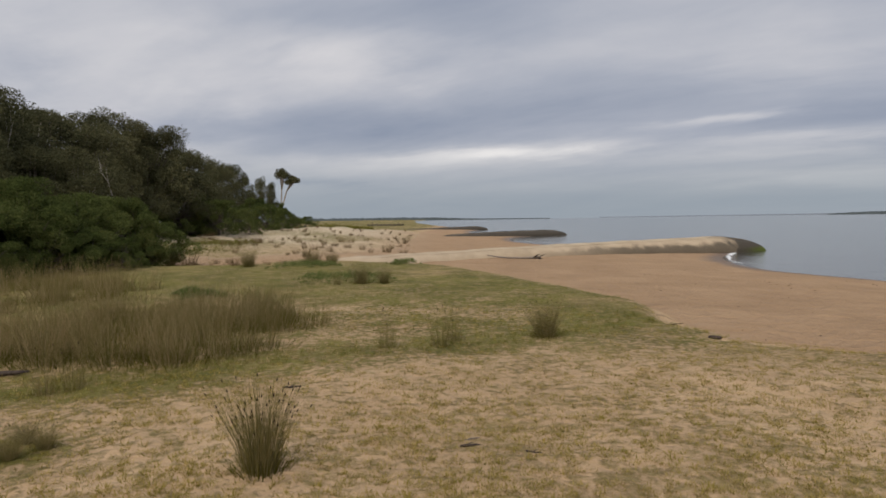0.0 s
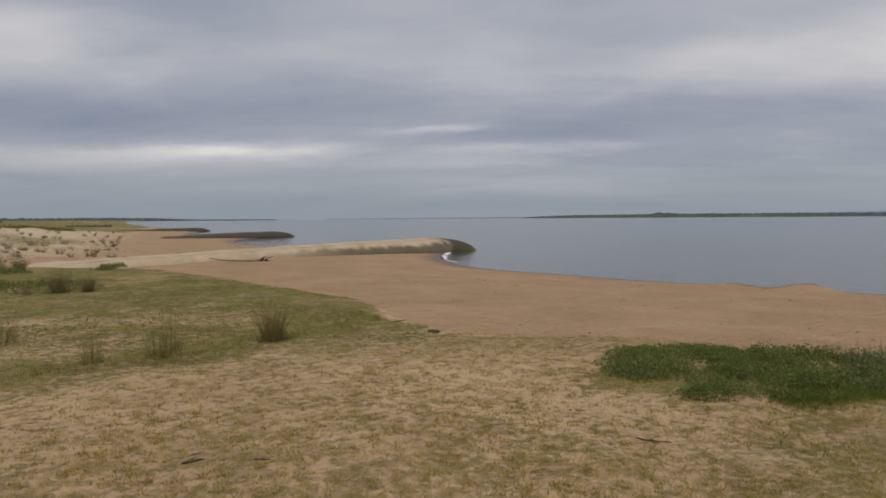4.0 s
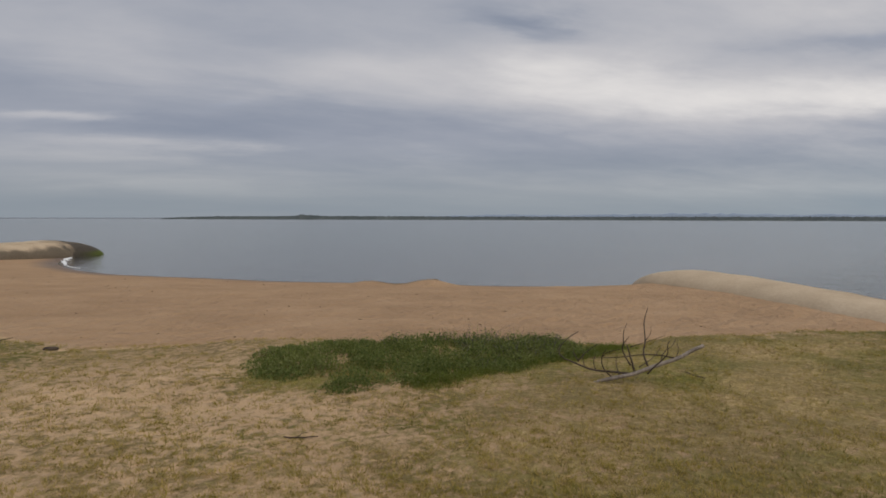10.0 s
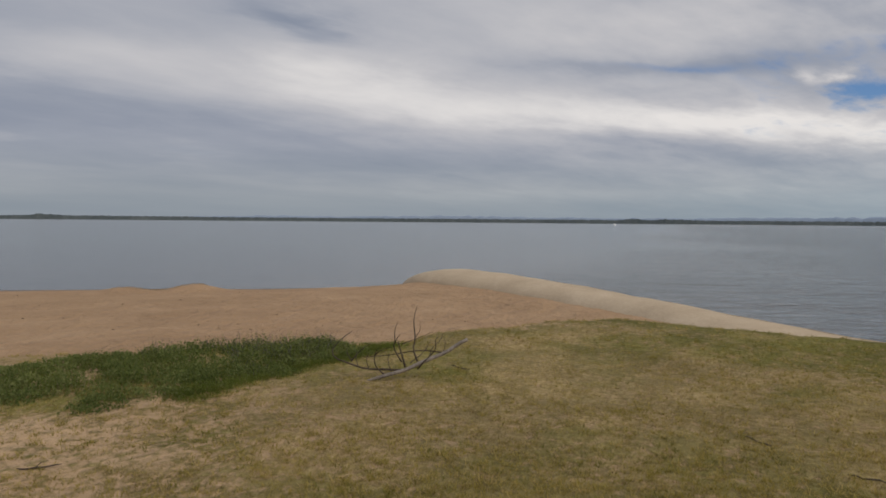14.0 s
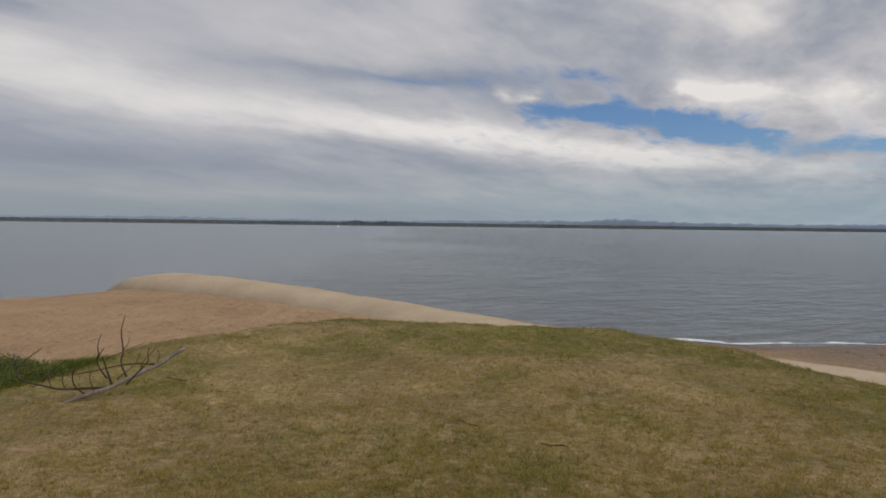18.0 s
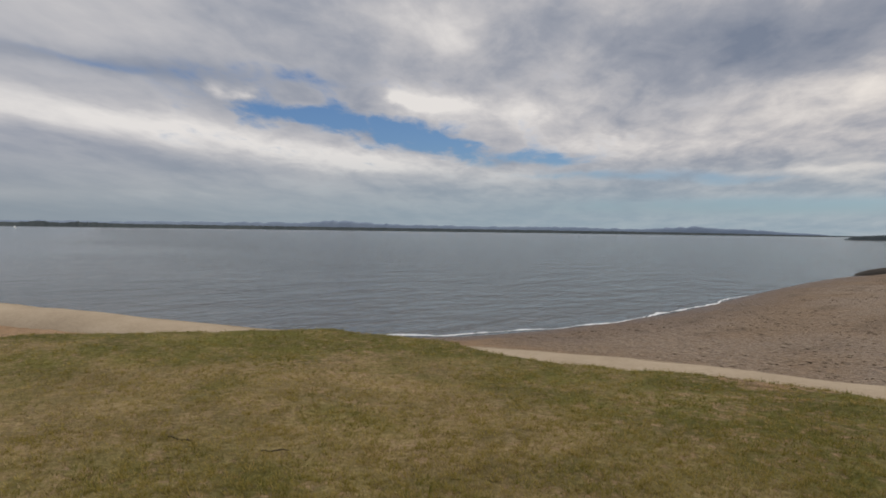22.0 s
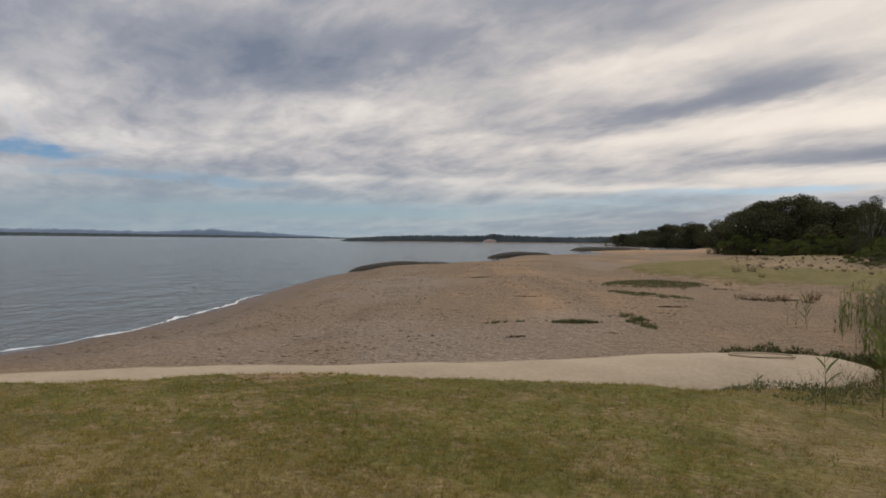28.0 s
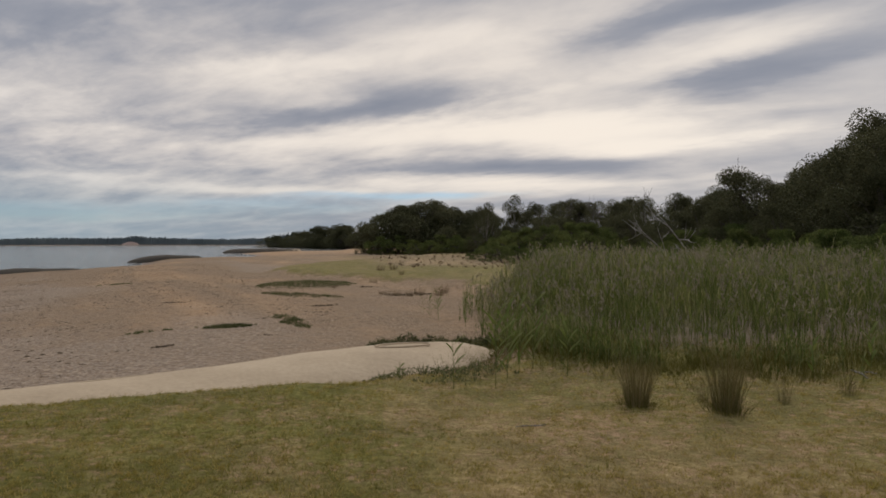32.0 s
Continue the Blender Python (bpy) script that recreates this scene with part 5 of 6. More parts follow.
def tree(seed, label, tall, wide, base, clumps, per, leaf, bark, crown, name="tree", flat=1.0, twist=0.12, radius=0.16):
    """Bent trunk, limbs that reach every clump, and a crown of clumps with gaps between."""
    rng = np.random.default_rng(seed)
    t = thing(name, label, "tree" if name != "shrub" else "shrub", "trees of the coastal wood" if name != "shrub" else "shrubs at the forest's edge")
    k = np.linspace(0, 1, 7)
    bend = rng.normal(0, twist, (2,))
    spine = np.stack([bend[0] * tall * k ** 1.6 + 0.05 * np.sin(5 * k), bend[1] * tall * k ** 1.6, tall * 0.82 * k - 0.2], 1)
    s = Soup().add(*tube(spine, radius * (1 - 0.75 * k), 7))
    centres, radii = [], []
    for i in range(clumps):
        a = i * 2.4 + rng.normal(0, 0.4)
        q = rng.uniform(0, 1)
        lift = base + (1 - base) * q
        reach = wide * 0.5 * math.sqrt(max(0.05, 1 - abs(2 * q - 0.75) ** 2.2)) * rng.uniform(0.55, 1.0)
        ctr = np.array([spine[-1, 0] * q + reach * math.cos(a), spine[-1, 1] * q + reach * math.sin(a), tall * (lift * flat + (1 - flat) * rng.uniform(0.85, 1.0)) * 0.93])
        r = tall * rng.uniform(0.085, 0.15)
        ctr[2] = min(ctr[2], tall - r * 0.7)
        centres.append(ctr)
        radii.append(r)
        j = int(rng.integers(1, 5))
        o = spine[j]
        m = o * 0.5 + ctr * 0.5 + (0, 0, -0.06 * tall)
        s.add(*tube([o, m, ctr], [radius * 0.42, radius * 0.26, radius * 0.09], 5))
    part("trunk", *s.out(), bark, t)
    part("crown", *crown_leaves(rng, centres, radii, per, leaf), crown, t)
    return t


def bare_tree(seed, label, tall, bark, lean=(0.0, 0.0), forks=9):
    rng = np.random.default_rng(seed)
    t = thing("dead_tree", label, "tree", "dead trees in the wood")
    k = np.linspace(0, 1, 7)
    spine = np.stack([lean[0] * tall * k + 0.03 * tall * np.sin(5 * k), lean[1] * tall * k, tall * k * (1 - 0.3 * abs(lean[0]))], 1)
    part("trunk", *tube(spine, (0.014 if abs(lean[0]) > 0.5 else 0.008) * tall * (1.05 - 0.9 * k), 6), bark, t)
    for i in range(forks):
        o = spine[int(rng.integers(2, 6))]
        d = rng.normal(0, 1, 3) * (1, 1, 0.3) + (lean[0], lean[1], 0.8)
        d /= np.linalg.norm(d)
        L = tall * rng.uniform(0.12, 0.28)
        m = o + d * L * 0.5 + rng.normal(0, 0.03 * tall, 3)
        e = o + d * L + (0, 0, 0.05 * tall)
        s = Soup().add(*tube([o, m, e], [0.005 * tall, 0.0035 * tall, 0.001 * tall], 5))
        for _ in range(3):
            d2 = d + rng.normal(0, 0.6, 3)
            s.add(*tube([m, m + d2 * L * 0.25, m + d2 * L * 0.45 + (0, 0, 0.02 * tall)], [0.0035 * tall, 0.0025 * tall, 0.001 * tall], 4))
        part("limb", *s.out(), bark, t)
    return t


T_A = tree(101, "dark green eucalypt with a dense rounded crown on the wooded bank", 10, 7.5, 0.32, 34, 620, 0.105, M_BARK, M_CROWN)
T_B = tree(102, "dark green coastal gum with a broken crown and bent trunk", 10, 6.5, 0.40, 28, 620, 0.105, M_BARK, M_CROWN, twist=0.2)
T_C = tree(103, "broad dark tea-tree with a low spreading crown", 10, 10, 0.18, 44, 560, 0.112, M_BARK, M_CROWN)
T_D = tree(104, "tall thin-crowned gum rising over the wood", 10, 5.0, 0.5, 17, 560, 0.095, M_PALEBARK, M_CROWN, twist=0.1, radius=0.12)
T_U = tree(105, "very broad dark dome-crowned tree at the wood's end", 10, 14, 0.10, 90, 620, 0.14, M_BARK, M_CROWN, radius=0.2)
S_A = tree(111, "dense green coastal wattle shrub at the forest's edge", 3, 4.4, 0.10, 40, 620, 0.046, M_BARK, M_SHRUB, "shrub", radius=0.06)
S_B = tree(112, "rounded olive-green shrub at the forest's edge", 3, 3.8, 0.12, 34, 620, 0.046, M_BARK, M_SHRUB, "shrub", radius=0.06)
MODELS = {k: [v, False] for k, v in (("A", T_A), ("B", T_B), ("C", T_C), ("D", T_D), ("U", T_U), ("S", S_A), ("R", S_B))}
SIZE = {"A": 10, "B": 10, "C": 10, "D": 10, "U": 10, "S": 3, "R": 3}


def grow(key, az, r, tall, widen=1.0, turn=None, sink=0.0):
    x, y = polar(az, r)
    s = tall * (1 + sink) / SIZE[key]
    turn = rngp.uniform(0, 360) if turn is None else turn
    ob, used = MODELS[key]
    z = height(x, y) - 0.1 - sink * tall
    m = pose(x, y, z, 0, 0, turn) @ Matrix.Diagonal((s * widen, s * widen, s, 1))
    if used:
        keep = ob.scale.copy()
        ob.scale = (1, 1, 1)
        copy_thing(ob, m)
        ob.scale = keep
    else:
        ob.matrix_basis = m
        MODELS[key][1] = True


def rise_to(az, r, el):
    """Height of a thing at a bearing and distance whose top stands el degrees above the eye's level."""
    return EYE + r * math.tan(radians(el)) - height(*polar(az, r))


# northern wood: the skyline falls away along the beach
N_TOP = ((-48, -32.7, -29.7, -25.2, -21.7, -20.4, -17.6, -14.9, -13.9), (10.5, 9.3, 8.6, 7.8, 6.8, 5.4, 4.6, 3.7, 2.6))
N_FAR = ((-48, -33, -25, -20.5, -17, -13.9), (37, 43, 53, 64, 82, 105))
for row, (depth, low, gap) in enumerate(((1.0, 1.05, 1.3), (0.88, 0.68, 2.0), (1.16, 1.02, 3.0))):
    az = -38.5
    while az < -17.4:
        r = float(np.interp(az, *N_FAR)) * depth * rngp.uniform(0.94, 1.06)
        tall = rise_to(az, r, float(np.interp(az, *N_TOP)) * low * rngp.uniform(0.88, 1.03))
        key = "AACBADC"[int(rngp.integers(0, 7))]
        grow(key, az, r, max(tall, 2.5), rngp.uniform(0.85, 1.2))
        az += gap * rngp.uniform(0.7, 1.3) * (1.0 if az < -20 else 0.75)
for az in np.arange(-37, -23.4, 0.8):
    r = float(np.interp(az, (-42, -33, -24, -19), (22, 26, 31, 42))) * rngp.uniform(0.97, 1.12)
    el = float(np.interp(az, (-42, -32.3, -27.7, -22.2, -19), (4.5, 3.7, 2.4, 2.1, 1.6))) * rngp.uniform(0.55, 1.05)
    grow("SR"[int(rngp.integers(0, 2))], az, r, rise_to(az, r, el), rngp.uniform(0.9, 1.2))
for az in np.arange(-37, -23.9, 1.3):
    r = float(np.interp(az, (-42, -33, -24, -19), (21, 24.5, 28.5, 36))) * rngp.uniform(0.98, 1.06)
    grow("SR"[int(rngp.integers(0, 2))], az, r, rngp.uniform(1.1, 1.9), 1.2)
for az, r, el, w in ((-18.8, 58, 1.6, 1.0), (-17.4, 62, 1.9, 1.1), (-16.4, 66, 2.0, 1.1), (-15.2, 74, 1.7, 1.1), (-14.4, 84, 2.0, 1.1), (-13.6, 92, 1.6, 1.0), (-12.9, 112, 0.55, 1.3), (-12.2, 116, 0.7, 1.3), (-11.5, 120, 0.45, 1.3),
                     (-19.5, 64, 1.5, 1.0), (-21.4, 58, 1.5, 1.0), (-20.4, 62, 1.7, 1.1), (-22.6, 52, 1.7, 1.1), (-18.2, 55, 1.9, 1.1), (-19.6, 60, 2.3, 1.1), (-21.0, 56, 2.6, 1.1), (-15.8, 60, 0.4, 1.2), (-13.0, 96, 0.9, 1.2)):
    grow("SR"[int(rngp.integers(0, 2))], az, r, rise_to(az, r, el), w)


for key, az, r, el, w in (("C", -16.6, 84, 4.1, 0.62), ("A", -15.5, 90, 3.75, 0.55), ("B", -14.9, 94, 3.3, 0.5), ("A", -14.4, 88, 2.7, 0.5), ("A", -13.9, 92, 1.9, 0.5)):
    grow(key, az, r, rise_to(az, r, el), w)


def lone_tree():
    """Two slender stems, each with its own flat cap."""
    rng = np.random.default_rng(120)
    x, y = polar(-13.35, 100)
    H = rise_to(-12.8, 100, 4.4)
    t = thing("tree", "lone tall gum with two bare pale stems and small caps", "tree", "trees of the coastal wood", at=(x, y, height(x, y) - 0.1))
    cs, rs = [], []
    for (tx, top, lean) in ((0.3, H, 0.1), (1.7, H - 0.95, 0.4)):
        p = np.array([(0, 0, 0), (lean * 0.4, 0, H * 0.35), (tx * 0.5, 0.1, H * 0.62), (tx, 0, top - 0.7)])
        part("stem", *tube(p, (0.17, 0.13, 0.10, 0.05), 7), M_PALEBARK, t)
        for i in range(13):
            a = i * 2.4
            q = (i / 13) ** 0.5
            cs.append(np.array([tx + (0.85 * math.cos(a) + 0.1) * q, 0.8 * math.sin(a) * q, top - 0.6 + rng.uniform(-0.2, 0.35) - 0.7 * q ** 2]))
            rs.append(rng.uniform(0.36, 0.56))
            part("limb", *tube([p[2], (p[3] + cs[-1]) / 2 - (0, 0, 0.3), cs[-1]], (0.06, 0.04, 0.015), 5), M_PALEBARK, t)
    part("crown", *crown_leaves(rng, cs, rs, 520, 0.085), M_CROWN, t)


lone_tree()

# southern wood behind the reeds
S_TOP = ((187, 192, 194.5, 199.6, 203.7, 207, 209.5, 212.5, 215, 218, 230), (2.1, 2.7, 3.7, 3.6, 4.2, 4.0, 4.6, 5.8, 7.6, 9.0, 9.6))
S_FAR = ((187, 195, 203, 209, 214, 230), (112, 78, 54, 44, 37, 30))
for depth, low, gap in ((1.0, 1.05, 1.3), (0.86, 0.66, 2.0), (1.2, 1.0, 2.6)):
    az = 188.0
    while az < 221.5:
        r = float(np.interp(az, *S_FAR)) * depth * rngp.uniform(0.94, 1.06)
        tall = rise_to(az, r, float(np.interp(az, *S_TOP)) * low * rngp.uniform(0.86, 1.03))
        grow("AACBADC"[int(rngp.integers(0, 7))], az, r, max(tall, 2.5), rngp.uniform(0.85, 1.2))
        az += gap * rngp.uniform(0.7, 1.3)
for az in np.arange(190, 222, 1.3):
    r = float(np.interp(az, *S_FAR)) * rngp.uniform(0.68, 0.82)
    grow("SR"[int(rngp.integers(0, 2))], az, r, rise_to(az, r, rngp.uniform(0.5, 1.9)), rngp.uniform(1.0, 1.3))
for az, r, el, w in ((181.3, 118, 3.3, 1.25), (183.4, 120, 3.6, 1.35), (185.8, 121, 3.2, 1.25), (187.6, 121, 2.9, 1.2)):
    grow("U", az, r, rise_to(az, r, el), w, None, 0.12)
for az in np.arange(179.5, 192, 0.9):
    r = float(np.interp(az, (179, 188, 192), (112, 100, 80))) * rngp.uniform(0.95, 1.05)
    grow("SR"[int(rngp.integers(0, 2))], az, r, rise_to(az, r, rngp.uniform(0.2, 1.1)), 1.3)
for az, r, tall, w in ((188.6, 62, 1.5, 1.6), (190.0, 58, 1.8, 1.7), (191.6, 55, 1.5, 1.6), (187.4, 66, 0.9, 1.4), (193.2, 48, 1.4, 1.3)):
    grow("R", az, r, tall, w)
for az, r, el in ((188.7, 100, 3.45), (188.3, 104, 3.1), (191.0, 90, 4.05)):
    grow("D", az, r, rise_to(az, r, el), 0.75)
for az in np.arange(171.0, 179.0, 0.42):
    r = float(np.interp(az, (171, 173, 178.5), (380, 330, 260))) * rngp.uniform(0.95, 1.05)
    el = float(np.interp(az, (171, 172.3, 173.2, 175, 177, 179), (0.45, 0.65, 1.1, 1.3, 1.45, 1.5))) * rngp.uniform(0.85, 1.08)
    grow("CAC"[int(rngp.integers(0, 3))], az, r, max(3.0, rise_to(az, r, el)), 1.3, None, 0.35)

for seed, az, r, tall, lean, lab in ((131, 207.6, 27, 3.7, (0.85, 0.1), "leaning grey dead tree with bare limbs behind the reeds"), (132, 206.4, 29, 3.6, (0.9, -0.2), "grey bare fallen limbs behind the reeds"),
                                     (133, 196.4, 74, 5.6, (0.05, 0), "pale bare dead tree standing over the wood"), (134, 199.7, 62, 5.2, (-0.1, 0), "pale bare dead tree standing over the wood"),
                                     (135, 204.0, 50, 4.9, (0.05, 0), "pale bare dead tree standing over the wood"), (136, -25.3, 41, 4.9, (-0.12, 0), "white bare dead stem among dark trees"),
                                     (137, 193.6, 72, 5.4, (0.1, 0), "grey bare dead tree standing over the wood"), (138, 195.0, 70, 5.9, (-0.06, 0.05), "grey bare dead tree standing over the wood"), (139, 197.6, 66, 6.2, (0.03, 0), "grey bare dead tree standing over the wood"),
                                     (140, 198.6, 64, 5.8, (-0.05, 0), "grey bare dead tree standing over the wood"), (141, 201.8, 56, 5.6, (0.08, 0), "grey bare dead tree standing over the wood"), (142, 208.6, 42, 6.6, (0.04, 0), "grey bare dead tree standing over the wood")):
    b = bare_tree(seed, lab, tall, M_PALEBARK if abs(lean[0]) > 0.11 else M_GREYBARK, lean, 3 if seed == 136 else 7 if lean[0] > 0.5 else 9)
    x, y = polar(az, r)
    b.matrix_basis = pose(x, y, height(x, y) - 0.1, 0, 0, 0 if az < 0 else 10)


# ---- drift and litter ----


def dead_branch():
    """Broken limb lying on the turf: a thick pale butt and thin dark twigs."""
    bx, by = polar(66.7, 7.0)
    t = thing("dead_branch", "weathered grey dead branch with dark curling twigs on turf", "branch", at=(bx, by, height(bx, by)))
    right, ahead = np.array([math.cos(radians(66.7)), -math.sin(radians(66.7)), 0]), np.array([math.sin(radians(66.7)), math.cos(radians(66.7)), 0])
    k = 0.00194

    def line(pts, depth):
        """Along the branch, height, and a drift away from the eye."""
        pts = np.array(pts, float)
        far = np.linspace(depth[0], depth[1], len(pts))
        return (pts[:, :1] - 420) * k * right + (428 - pts[:, 1:]) * k * np.array([0, 0, 1.0]) + far[:, None] * ahead

    def bar(name, pts, thick, depth, mat, lab=""):
        p = smooth_line(line(pts, depth), 1)
        w = np.linspace(thick, thick * 0.3, len(p)) if mat is M_TWIG else np.interp(np.linspace(0, 1, len(p)), (0, 0.15, 0.5, 1), (0.5 * thick, 0.9 * thick, thick, 0.85 * thick))
        part(name, *tube(p, w, 7), mat, t, lab, True)

    bar("limb", [(275, 432), (390, 400), (490, 378), (600, 330), (720, 286), (775, 248), (835, 222)], 0.021, (-0.05, 0.12), M_DRIFT, "bleached grey butt end")
    bar("twig", [(490, 375), (370, 375), (280, 378), (200, 355), (105, 325), (98, 280), (140, 235), (200, 195)], 0.012, (0, 0.35), M_TWIG)
    bar("twig", [(495, 360), (475, 290), (455, 225)], 0.013, (0, 0.05), M_TWIG)
    bar("twig", [(475, 330), (440, 270), (430, 225), (465, 175)], 0.009, (0, -0.1), M_TWIG)
    bar("twig", [(440, 220), (436, 150), (455, 105)], 0.006, (-0.1, -0.1), M_TWIG)
    bar("twig", [(560, 330), (535, 265), (550, 215), (540, 130), (545, 90), (562, 40)], 0.010, (0, 0.2), M_TWIG)
    bar("twig", [(385, 400), (345, 360), (330, 320), (335, 270), (355, 240)], 0.008, (0, -0.15), M_TWIG)
    bar("twig", [(560, 370), (590, 330), (630, 285), (655, 250), (650, 200), (658, 180)], 0.009, (0, -0.2), M_TWIG)
    bar("twig", [(690, 285), (620, 280), (540, 285), (440, 310), (340, 325), (265, 335)], 0.008, (0.05, 0.3), M_TWIG)
    bar("twig", [(205, 345), (250, 290), (310, 245)], 0.007, (0.25, 0.2), M_TWIG)
    bar("twig", [(205, 352), (175, 310), (172, 285)], 0.006, (0.25, 0.35), M_TWIG)
    bar("twig", [(475, 240), (560, 215), (650, 185)], 0.005, (0.05, 0.2), M_TWIG)
    for pts, thick, depth in (([(620, 320), (640, 260), (690, 225), (700, 190)], 0.006, (0.05, 0.15)), ([(300, 380), (285, 330), (300, 285)], 0.006, (0.1, 0.05)), ([(420, 385), (400, 330), (410, 290)], 0.006, (0, 0.1)),
                              ([(240, 365), (225, 320), (235, 290)], 0.005, (0.15, 0.25)), ([(520, 350), (600, 300), (640, 240)], 0.006, (0.1, 0.3)), ([(700, 290), (715, 245), (705, 215)], 0.005, (0.08, 0.1)),
                              ([(330, 325), (360, 290), (420, 270)], 0.005, (0.3, 0.2)), ([(550, 215), (580, 170), (575, 140)], 0.004, (0.15, 0.2))):
        bar("twig", pts, thick, depth, M_TWIG)


dead_branch()


def stick(x, y, turn, length, thick, label, mat=M_DRIFT, fork=False, name="stick"):
    rng = np.random.default_rng(int(abs(x * 100) + abs(y * 10)))
    t = thing(name, label, "driftwood", at=(x, y, height(x, y) + thick * 0.6))
    t.rotation_euler = (0, 0, radians(turn))
    k = np.linspace(-0.5, 0.5, 6)
    p = np.stack([k * length, rng.normal(0, 0.04, 6) * length, np.abs(rng.normal(0, 0.02, 6)) * length], 1)
    part("shaft", *tube(p, thick * np.array([0.6, 1, 1.05, 0.9, 0.8, 0.4]), 6), mat, t, smooth=True)
    if fork:
        part("side_shoot", *tube([p[2], p[2] + (0.12 * length, 0.18 * length, 0.05 * length), p[2] + (0.3 * length, 0.3 * length, 0.04 * length)], [thick * 0.6, thick * 0.45, thick * 0.2], 5), mat, t)


stick(0.18, 4.9, 6, 0.15, 0.010, "short dark stick on the sandy turf", M_TWIG, True)
stick(0.2, 5.05, 25, 0.12, 0.006, "short thin stick on the sandy turf", M_DRIFT)
stick(0.62, 4.72, -25, 0.12, 0.007, "short dark stick on the sandy turf", M_TWIG, True)
stick(3.35, 3.98, -40, 0.26, 0.006, "thin curved dead twig on dry turf", M_TWIG, True)
stick(-1.35, -6.1, 10, 0.30, 0.006, "weathered brown stick lying on bare sand", M_DRIFT)
stick(-1.5, 6.6, 15, 0.18, 0.009, "small dark stick in the turf", M_TWIG, True)
stick(-4.8, 7.3, 20, 0.5, 0.03, "dark weathered log end among rushes", M_TWIG)
stick(3.75, 9.35, -30, 0.18, 0.032, "short stub of dark driftwood on the sand", M_TWIG, name="driftwood_stub")
stick(3.6, 10.6, 15, 0.4, 0.010, "scrap of dry wrack on the sand", M_WRACK, True)
stick(3.3, -11.0, 12, 0.4, 0.012, "thin dark stick on the sand", M_TWIG)
stick(7.3, 2.3, 60, 0.3, 0.006, "thin curved twig on turf", M_TWIG)
stick(5.6, -0.6, 40, 0.25, 0.005, "thin curved twig on turf", M_TWIG)
stick(5.0, -1.2, 70, 0.22, 0.005, "thin curved twig on turf", M_TWIG)
stick(-5.9, -7.9, 70, 0.5, 0.012, "pale broken reed stalk lying in turf", M_PALEBARK, True)


def drift_log():
    t = thing("driftwood_log", "long brown driftwood log with a forked root end", "driftwood", at=(3.5, 34.4, height(3.5, 34.4) + 0.1))
    t.rotation_euler = (0, 0, radians(-48))
    part("shaft", *tube([(-1.75, 0, 0.12), (-1.2, 0.05, 0.05), (-0.3, -0.05, 0.03), (0.7, 0.04, 0.04), (1.5, 0.0, 0.08), (1.8, 0.06, 0.13)], (0.02, 0.035, 0.045, 0.05, 0.07, 0.05), 8), M_DRIFT, t, smooth=True)
    for e in ((1.9, 0.35, 0.25), (2.0, -0.2, 0.3), (1.6, 0.5, 0.05)):
        part("root", *tube([(1.4, 0, 0.08), (1.65, e[1] * 0.5, e[2] * 0.6), e], (0.05, 0.035, 0.012), 6), M_TWIG, t, smooth=True)


drift_log()


def litter():
    """Broken shell, dry weed and twigs strewn over the southern beach."""
    rng = np.random.default_rng(301)
    s = Soup()
    spots = scatter(rng, [(13.5, -9), (14.6, -18), (23, -40), (16, -60), (6, -40), (1, -24), (2, -14), (7, -9.5)], 4200)
    z = land(spots[:, 0], spots[:, 1])[0]
    g = grain2(spots[:, 0], spots[:, 1], 0.35, 44)
    for (x, y), h, q in zip(spots[g > -0.1], z[g > -0.1], g[g > -0.1]):
        a, L = rng.uniform(0, 6.28), rng.uniform(0.015, 0.075)
        d = np.array([math.cos(a), math.sin(a), 0])
        s.add(*tube([(x, y, h) - d * L, (x, y, h + 0.006), (x, y, h) + d * L], [0.004, 0.009, 0.004], 4))
    tagged(part("beach_litter", *s.out(), M_WRACK), "dark scraps of dry weed strewn over the beach", "wrack", kind="stuff")
    s = Soup()
    spots = scatter(rng, [(5, 10), (6.5, 8), (10.5, 5), (17, 3), (20, 15), (15.5, 27), (14, 36), (6, 28)], 90)
    z = land(spots[:, 0], spots[:, 1])[0]
    for (x, y), h in zip(spots, z):
        a, L = rng.uniform(0, 6.28), rng.uniform(0.015, 0.05)
        d = np.array([math.cos(a), math.sin(a), 0])
        s.add(*tube([(x, y, h) - d * L, (x, y, h + 0.008), (x, y, h) + d * L], [0.004, 0.011, 0.004], 4))
    tagged(part("sand_litter", *s.out(), M_WRACK), "small dark scraps scattered over the open sand", "wrack", kind="stuff")


litter()


